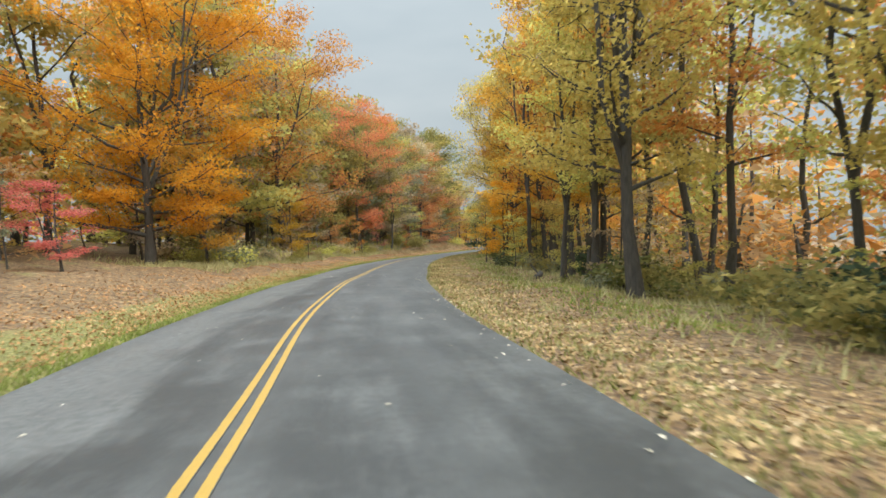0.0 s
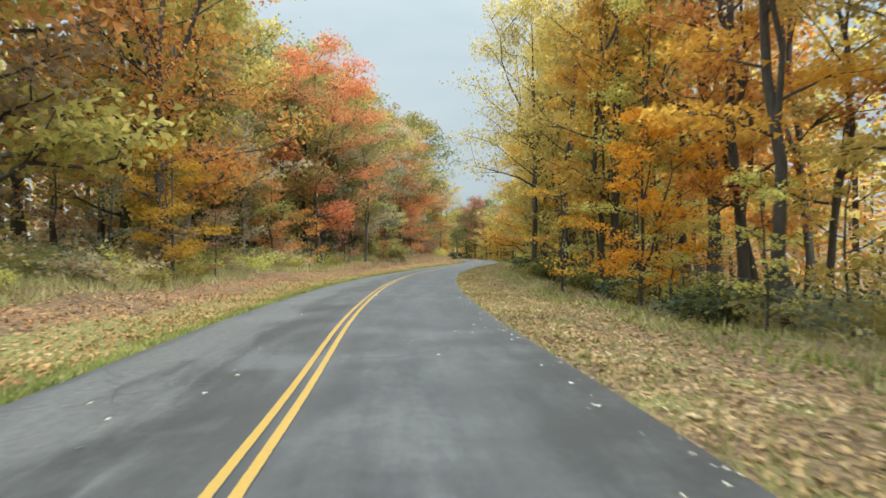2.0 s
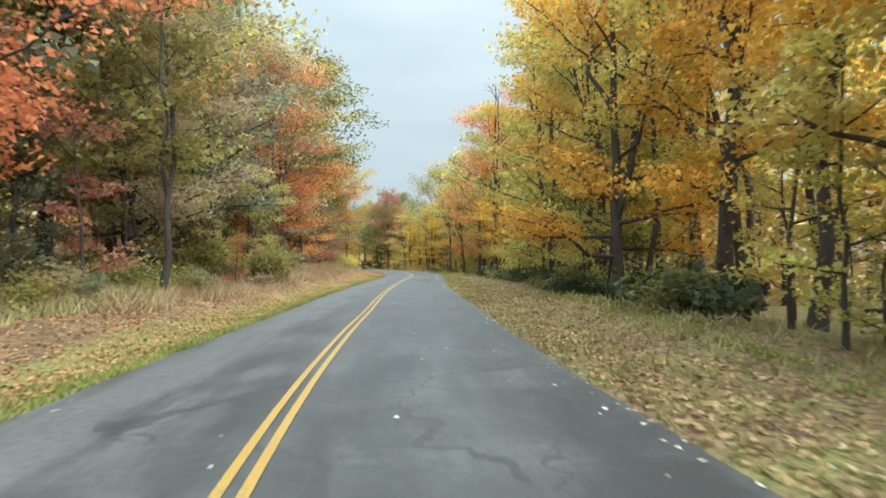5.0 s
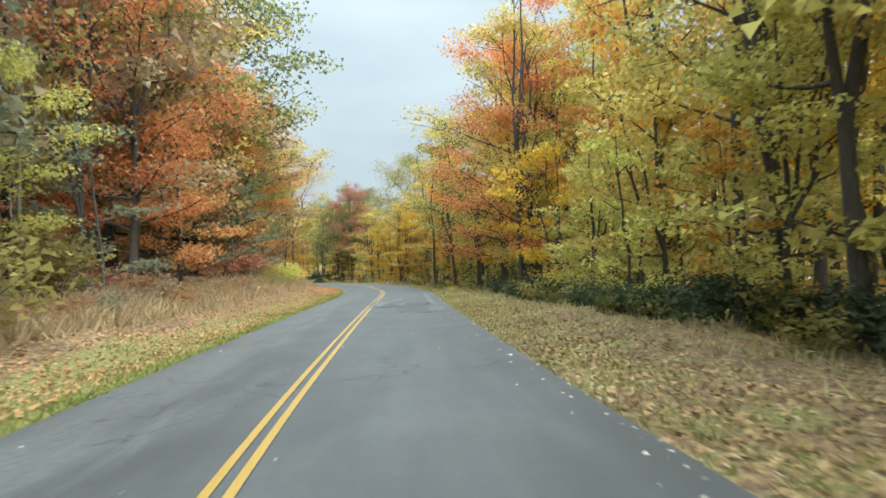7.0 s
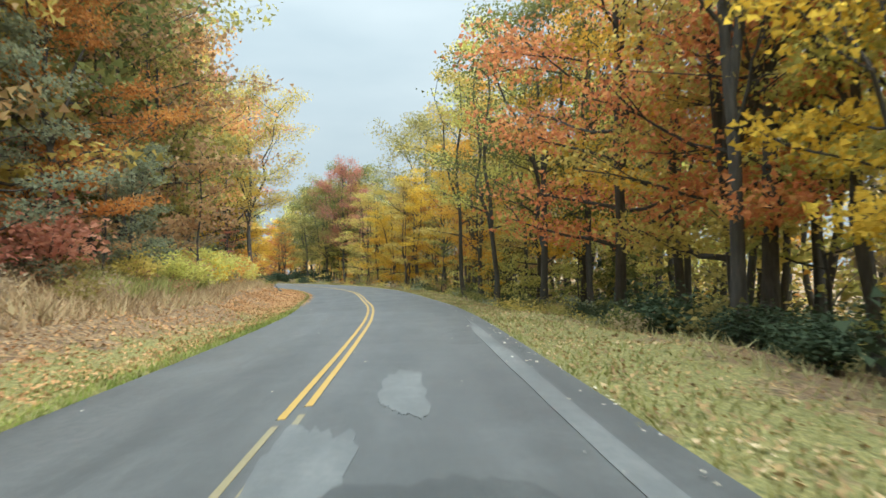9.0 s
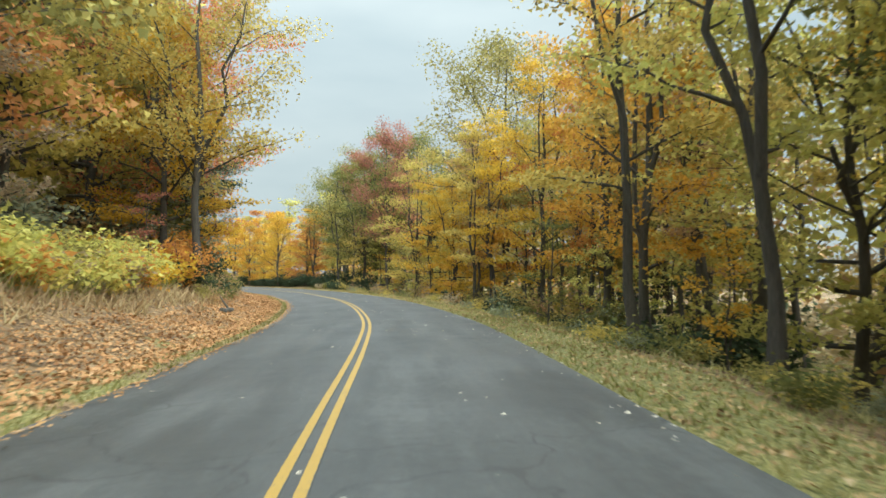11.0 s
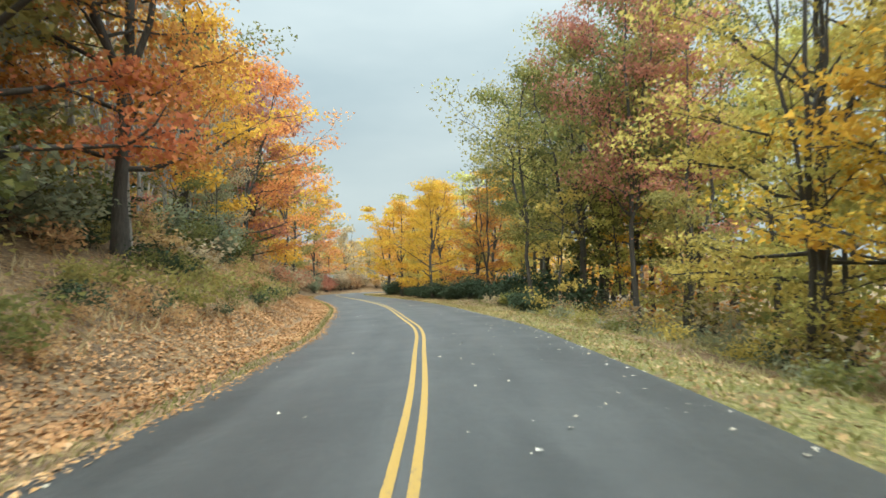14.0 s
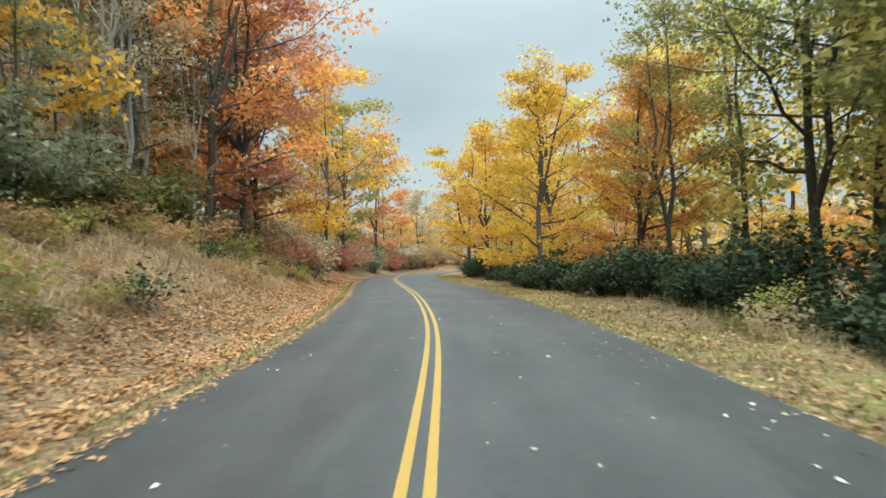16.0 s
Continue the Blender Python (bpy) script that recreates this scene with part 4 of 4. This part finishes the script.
SHRUBS = {
    "dense": [shrub_meshes(131 + k, 2.0, 1.25, 1900, 0.155, 16) for k in range(3)],
    "low": [shrub_meshes(101 + k, 1.0, 0.9, 480, 0.16) for k in range(3)],
    "tall": [shrub_meshes(111 + k, 2.2, 1.3, 950, 0.2, 13) for k in range(3)],
}


def shrub(s, lat, form, tone, height):
    k = int(_rng.randint(3))
    stems, foliage, _leaves = SHRUBS[form][k]
    thing = new("shrub")
    part("branchwork", stems, thing)
    c = part("foliage", foliage, thing)
    c.material_slots[0].link = "OBJECT"
    c.material_slots[0].material = LEAF[tone]
    x, y, z = spot(s, lat)
    f = height / {"low": 1.0, "tall": 2.2, "dense": 2.0}[form]
    thing.matrix_basis = pose(x, y, z, 0, 0, _rng.uniform(0, 360)) @ Matrix.Diagonal((f * _rng.uniform(0.9, 1.3), f * _rng.uniform(0.9, 1.3), f, 1))
    tagged(thing, f"{TONE[tone]} {'low' if form == 'low' else 'bushy'} shrub at the edge of the wood", "shrub", group="left shrubs" if lat < 0 else "right shrubs")


def thicket(name, places, label):
    """Low growth that runs together, as one sheet of leaves."""
    V, S, tones = [], [], sorted(LEAF)
    for s, lat, form, tone, height in places:
        LV = SHRUBS[form][int(_rng.randint(3))][2][:720] * (height / (1.0 if form == "low" else 2.2))
        x, y, z = spot(s, lat)
        m = np.array(pose(x, y, z, 0, 0, _rng.uniform(0, 360)))
        V.append(LV @ m[:3, :3].T + m[:3, 3])
        S += [tones.index(tone)] * (len(LV) // 3)
    V = np.vstack(V)
    return tagged(new(name, mesh_of(name, V, np.arange(len(V)).reshape(-1, 3), [LEAF[t] for t in tones], S)), label, "undergrowth", kind="stuff")


for _ in range(105):
    s = _rng.uniform(34, 228)
    lat = -_rng.uniform(6.4, 11.5) if s > 80 else -_rng.uniform(8.2, 13)
    tones = ["sage", "olive", "tan", "olive", "tan"] if s < 100 else ["russet", "tan", "olive", "maroon", "sage"] if s < 150 else ["tan", "olive", "green", "russet", "dark"]
    if _rng.uniform() < 0.7:
        shrub(s, lat, "low", _rng.choice(tones), _rng.uniform(0.6, 1.4))
    else:
        shrub(s, lat, "tall", _rng.choice(tones), _rng.uniform(1.5, 2.8))
for _ in range(55):
    s = _rng.uniform(4, 190)
    shrub(s, _rng.uniform(7.6, 11.5), _rng.choice(["low", "tall"] if s > 75 else ["low", "low"]), _rng.choice(["dark", "olive", "green", "sage"] if s > 70 else ["dark", "olive", "green"]), _rng.uniform(0.7, 1.7))
for s in np.arange(82, 126, 1.4):  # row of dense, dark green shrubs at the foot of the wood
    shrub(s, _rng.uniform(7.0, 8.8), "dense", "dark", _rng.uniform(0.85, 1.45))
for s, lat, high in ((158, -9.6, 3.0), (161, -9.0, 3.4), (163.5, -9.8, 3.8), (166, -9.2, 3.2), (169, -9.8, 3.6), (173, -9.6, 3.0)):
    shrub(s, lat, "dense", "green" if high > 3.1 else "sage", high)
for s, lat, tone, high in ((191, 9.6, "dark", 3.3), (189.5, 7.2, "dark", 1.5), (193, 6.9, "lime", 1.0), (201, 6.6, "sage", 1.3)):
    shrub(s, lat, "dense", tone, high)
for s in np.arange(188, 230, 1.6):  # rhododendron thicket
    shrub(s, _rng.uniform(6.4, 7.2) - 1.1 * min(1, max(0, (s - 194) / 8)), "dense", "dark", _rng.uniform(0.8, 1.9))
    shrub(s + 0.6, _rng.uniform(8.2, 10.2), "dense", "dark", _rng.uniform(1.3, 2.8))
thicket("brush", [(_rng.uniform(212, 262), -_rng.uniform(7.5, 16), "tall", _rng.choice(["tan", "sage", "russet", "olive", "tan"]), _rng.uniform(2.2, 4.0)) for _ in range(75)], "grey and brown brush behind the last bend")
for s in np.arange(218, 262, 1.3):  # thicket on the outside of the last bend
    shrub(s, -_rng.uniform(4.9, 7.5), "tall", _rng.choice(["tan", "sage", "russet", "maroon", "tan"]), _rng.uniform(1.6, 3.0))
thicket("brush", [(_rng.uniform(130, 186), _rng.uniform(13, 34), "tall", _rng.choice(["olive", "mustard", "dark", "tan", "olive"]), _rng.uniform(2.4, 4.6)) for _ in range(70)], "olive brush on the slope below the road")
thicket("brush", [(_rng.uniform(98, 182), _rng.uniform(12, 24), "tall", _rng.choice(["olive", "mustard", "green", "tan", "olive"]), _rng.uniform(1.6, 3.6)) for _ in range(80)], "olive brush under the right-hand wood")
thicket("brush", [(_rng.uniform(152, 192), _rng.uniform(7.0, 11), "tall", _rng.choice(["olive", "tan", "mustard", "russet", "sage"]), _rng.uniform(0.9, 1.9)) for _ in range(60)], "olive and brown brush below the right verge")
thicket("undergrowth", [(_rng.uniform(130, 153), -_rng.uniform(6.6, 9), "low", _rng.choice(["lime", "yellow", "mustard", "lime", "orange"]), _rng.uniform(0.7, 1.3)) for _ in range(70)], "bright yellow-green weeds on the bank")
thicket("undergrowth", [(_rng.uniform(134, 152), -_rng.uniform(6.8, 9.5), "low", _rng.choice(["lime", "lime", "yellow"]), _rng.uniform(1.0, 1.5)) for _ in range(40)], "tall yellow-green weeds on the bank")
thicket("undergrowth", [(_rng.uniform(150, 224), -5.1 - 6 * _rng.uniform(0, 1) ** 1.1, "low", _rng.choice(["green", "russet", "olive", "olive", "dark", "russet"]), _rng.uniform(0.35, 0.95)) for _ in range(270)], "low green and brown growth on the leafy bank")
thicket("undergrowth", [(_rng.uniform(33, 84), -_rng.uniform(7.2, 12), "low", _rng.choice(["olive", "tan", "olive", "sage", "lime"]), _rng.uniform(0.6, 1.3)) for _ in range(210)], "olive weeds on the left bank")
thicket("undergrowth", [(_rng.uniform(84, 146), -_rng.uniform(6.6, 10), "low", _rng.choice(["russet", "tan", "tan", "olive", "sage"]), _rng.uniform(0.4, 1.0)) for _ in range(110)], "brown weeds and brush on the left bank")
thicket("undergrowth", [(_rng.uniform(116, 192), 5.1 + 3.5 * _rng.uniform(0, 1), "low", _rng.choice(["olive", "tan", "green", "sage", "mustard"]), _rng.uniform(0.3, 0.75)) for _ in range(130)], "olive and straw weeds along the right verge")
thicket("undergrowth", [(_rng.uniform(70, 160), _rng.uniform(6.8, 10), "low", _rng.choice(["dark", "dark", "olive", "green"]), _rng.uniform(0.6, 1.3)) for _ in range(90)], "dark green undergrowth under the right-hand wood")
thicket("undergrowth", [(q, _rng.uniform(10.5 if 24 < q < 32 else 7.4, 16), "low", _rng.choice(["olive", "dark", "sage", "green", "olive"]), _rng.uniform(0.5, 1.3)) for q in _rng.uniform(2, 70, 190)], "olive undergrowth under the right-hand wood")
for s in np.arange(163, 204, 2.4):  # evergreen bushes at the foot of the wood on the bank
    shrub(s, -_rng.uniform(8.4, 10.5), "tall", _rng.choice(["green", "sage", "dark", "russet"]), _rng.uniform(1.4, 2.6))
for s, lat in ((125, -7.6), (127, -8.3), (129, -7.3), (131, -8.2), (132, -7.8), (134, -7.2), (136, -7.2), (138, -8), (139, -7.4), (141, -7.8)):
    shrub(s, lat, "tall", _rng.choice(["lime", "lime", "mustard"]), _rng.uniform(1.1, 1.6))
for s, lat, form, tone, high in [(152, -6.6, "tall", "orange", 2.0), (149, -7.5, "tall", "lime", 1.6), (146, -7.0, "tall", "lime", 1.5), (143, -7.4, "tall", "olive", 1.5), (155, -6.8, "tall", "orange", 2.1), (157, -7.2, "tall", "orange", 2.3)]:
    shrub(s, lat, form, tone, high)


# ---- fallen leaves, grass ----
def scatter(name, count, place, size, mat, label, flat=0.35, lift=0.02, seed=3):
    rng = np.random.RandomState(seed)
    s, lat, road_z = place(rng, count)
    x, y, rx, ry = centre(s)
    z = crown_z(s, lat) if road_z else land(s, lat)
    at = np.stack([x + lat * rx, y + lat * ry, z + lift], -1)
    LV, LF = leaf_tris(rng, at, size, flat)
    return tagged(new(name, mesh_of(name, LV, LF, mat)), label, "leaves", kind="stuff")


scatter("fallen_leaves", 84000, lambda r, n: (r.uniform(0, 235, n), -LEFT_W - 0.3 - np.abs(r.normal(0, 2.6, n)), False), 0.085, LITTER, "brown and tan fallen leaves on the left bank", 0.5, 0.03, 3)
scatter("fallen_leaves", 64000, lambda r, n: (np.where((q := r.uniform(0, 235, n)) * 0 + (q > 106) * (q < 190) * (r.uniform(0, 1, n) < 0.4), r.uniform(0, 108, n), q), RIGHT_W + 0.15 + np.abs(r.normal(0, 1.9, n)), False), 0.08, LITTER_YELLOW, "yellow and tan fallen leaves on the right verge", 0.5, 0.03, 4)
scatter("fallen_leaves", 34000, lambda r, n: (r.uniform(126, 235, n), -LEFT_W - 0.22 - r.uniform(0, 2.4, n), False), 0.085, LITTER, "orange-brown fallen leaves banked along the road", 0.5, 0.045, 9)
scatter("fallen_leaves", 170, lambda r, n: (r.uniform(138, 200, n), r.uniform(0.3, 2.9, n), True), 0.065, PALE_LEAF, "pale fallen leaves on the lane", 0.12, 0.012, 10)
scatter("fallen_leaves", 360, lambda r, n: (r.uniform(2, 230, n), r.uniform(-2.7, 3.0, n), True), 0.06, PALE_LEAF, "pale fallen leaves on the asphalt", 0.12, 0.012, 6)
scatter("fallen_leaves", 1100, lambda r, n: (r.uniform(0, 230, n), RIGHT_W + 0.05 - np.abs(r.normal(0, 0.25, n)), True), 0.055, PALE_LEAF, "pale fallen leaves along the road edge", 0.15, 0.012, 7)
scatter("fallen_leaves", 6500, lambda r, n: (130 + 105 * r.uniform(0, 1, n) ** 0.8, -LEFT_W + np.abs(r.normal(0, 0.12, n)), True), 0.07, LITTER, "brown fallen leaves along the road edge", 0.15, 0.012, 8)


def grass(name, count, place, high, mat, label, seed):
    rng = np.random.RandomState(seed)
    s, lat = place(rng, count)
    x, y, rx, ry = centre(s)
    p = np.stack([x + lat * rx, y + lat * ry, land(s, lat) - 0.02], -1)
    a = rng.uniform(0, 6.28, count)
    h = high * rng.uniform(0.4, 1.3, count)
    side = np.stack([np.cos(a), np.sin(a), 0 * a], -1) * (0.012 + 0.05 * h[:, None])
    tip = p + np.stack([rng.normal(0, 0.55, count) * h, rng.normal(0, 0.55, count) * h, h], -1)
    V = np.stack([p - side, p + side, tip], 1).reshape(-1, 3)
    return tagged(new(name, mesh_of(name, V, np.arange(3 * count).reshape(-1, 3), mat)), label, "grass", kind="stuff")


grass("grass", 14000, lambda r, n: (r.uniform(0, 128, n), -LEFT_W + 0.02 - np.abs(r.normal(0, 0.28, n))), 0.1, GREEN_BLADE, "fresh green grass along the edge of the asphalt", 28)
grass("grass", 8000, lambda r, n: (r.uniform(146, 228, n), -5.0 - np.abs(r.normal(1.2, 1.9, n))), 0.3, DRY_BLADE, "dry brown weeds on the leafy bank", 29)
grass("grass", 40000, lambda r, n: (r.uniform(0, 130, n), -LEFT_W + 0.1 - np.abs(r.normal(0, 0.95, n))), 0.10, BLADE, "short green and straw grass on the left verge", 21)
grass("grass", 9000, lambda r, n: (r.uniform(130, 235, n), -LEFT_W + 0.08 - np.abs(r.normal(0, 0.35, n))), 0.09, BLADE, "thin grass along the leafy road edge", 22)
grass("grass", 42000, lambda r, n: (r.uniform(0, 235, n), RIGHT_W - 0.08 + np.abs(r.normal(0, 1.3, n))), 0.11, BLADE, "short grass on the right verge", 23)
grass("grass", 18000, lambda r, n: (r.uniform(30, 82, n), -6.6 - np.abs(r.normal(2.4, 1.7, n))), 0.32, SAGE_BLADE, "tall olive weeds on the left bank", 24)
grass("grass", 14000, lambda r, n: (r.uniform(74, 150, n), -5.6 - np.abs(r.normal(1.4, 1.3, n))), 0.38, DRY_BLADE, "dry brown weeds on the left bank", 26)
grass("grass", 9000, lambda r, n: (r.uniform(122, 156, n), -6.6 - np.abs(r.normal(0.8, 0.9, n))), 0.5, BLADE, "yellow-green weeds on the bank", 27)
grass("grass", 11000, lambda r, n: (r.uniform(8, 80, n), 6.3 + r.normal(0, 0.6, n)), 0.13, GREEN_BLADE, "low green grass along the foot of the right-hand wood", 30)
grass("grass", 15000, lambda r, n: (r.uniform(5, 200, n), r.uniform(5.4, 9.5, n)), 0.22, SAGE_BLADE, "green weeds at the edge of the wood", 25)


# ---- repairs in the asphalt ----
def repair(name, s, lat, length, width, mat, label, seed):
    rise = 0.004 + 0.0007 * seed
    rng = np.random.RandomState(seed)
    n = 90
    a = np.linspace(0, 2 * math.pi, n, endpoint=False)
    r = 1 + 0.08 * np.sin(2 * a + rng.uniform(0, 6)) + 0.10 * np.sin(3 * a + rng.uniform(0, 6)) + 0.06 * np.sin(7 * a + rng.uniform(0, 6)) + 0.04 * np.sin(13 * a + rng.uniform(0, 6)) + rng.normal(0, 0.03, n)
    box = np.maximum(np.abs(np.cos(a)), np.abs(np.sin(a))) ** 0.5
    sv, lv = s + 0.5 * length * np.sin(a) * r / box, lat + 0.5 * width * np.cos(a) * r / box
    x, y, rx, ry = centre(sv)
    z = crown_z(sv, lv)
    top = np.stack([x + lv * rx, y + lv * ry, z + rise], -1)
    cx, cy, crx, cry = centre(s)
    mid = np.array([[cx + lat * crx, cy + lat * cry, float(crown_z(s, lat)) + rise + 0.001]])
    V = np.vstack([top, top - [0, 0, 0.03], mid])
    F = [(i, (i + 1) % n, 2 * n) for i in range(n)] + [(i, i + n, (i + 1) % n + n, (i + 1) % n) for i in range(n)]
    uv = np.vstack([np.stack([lv, sv], -1)] * 2 + [[[lat, s]]])
    return part(name, mesh_of(name, V, F, mat, uv=uv), road, label)


repair("asphalt_patch", 103.4, 1.66, 5.4, 1.1, PATCH_DARK, "darker asphalt repair", 1)
repair("asphalt_patch", 106.1, 1.3, 2.8, 2.0, PATCH_DARK, "darker asphalt repair", 6)
repair("asphalt_patch", 107.4, 0.36, 3.5, 0.6, PATCH_PALE, "pale worn surface dressing", 2)
repair("asphalt_patch", 106.5, 1.2, 1.3, 0.4, PATCH_PALE, "pale worn surface dressing", 8)
repair("asphalt_patch", 110.6, 1.0, 2.4, 0.5, PATCH_PALE, "pale worn surface dressing", 3)
repair("asphalt_patch", 102.6, 2.44, 2.6, 0.55, PATCH_PALE, "pale worn surface dressing", 4)
repair("asphalt_patch", 111.5, 2.5, 15.5, 0.24, PATCH_PALE, "pale worn strip along the edge", 5)


# ---- fallen log on the right verge, log on the left bank ----
def log(s, lat, length, r, turn, label):
    V, F = [], []
    pts = [(k * length / 5 - length / 2, 0.04 * math.sin(k * 1.7), 0.02 * math.cos(k * 2.3)) for k in range(6)]
    tube(V, F, pts, [r * (1 - 0.07 * k) for k in range(6)], 9)
    F.append(tuple(range(8, -1, -1)))
    tube(V, F, [(0.3, 0, 0), (0.5, 0.25, 0.25), (0.55, 0.42, 0.5)], [r * 0.4, r * 0.25, r * 0.12], 6)
    x, y, z = spot(s, lat)
    ob = new("log", mesh_of("log", V, F, BARK, smooth=True))
    ob.matrix_basis = pose(x, y, z + r * 0.45, 0, 0, turn)
    return tagged(ob, label, "log")


log(27.7, 8.0, 4.6, 0.15, 79, "fallen grey log at the foot of the wood")
log(148.9, -4.55, 1.25, 0.13, 84, "short dark mossy log on the leafy bank")
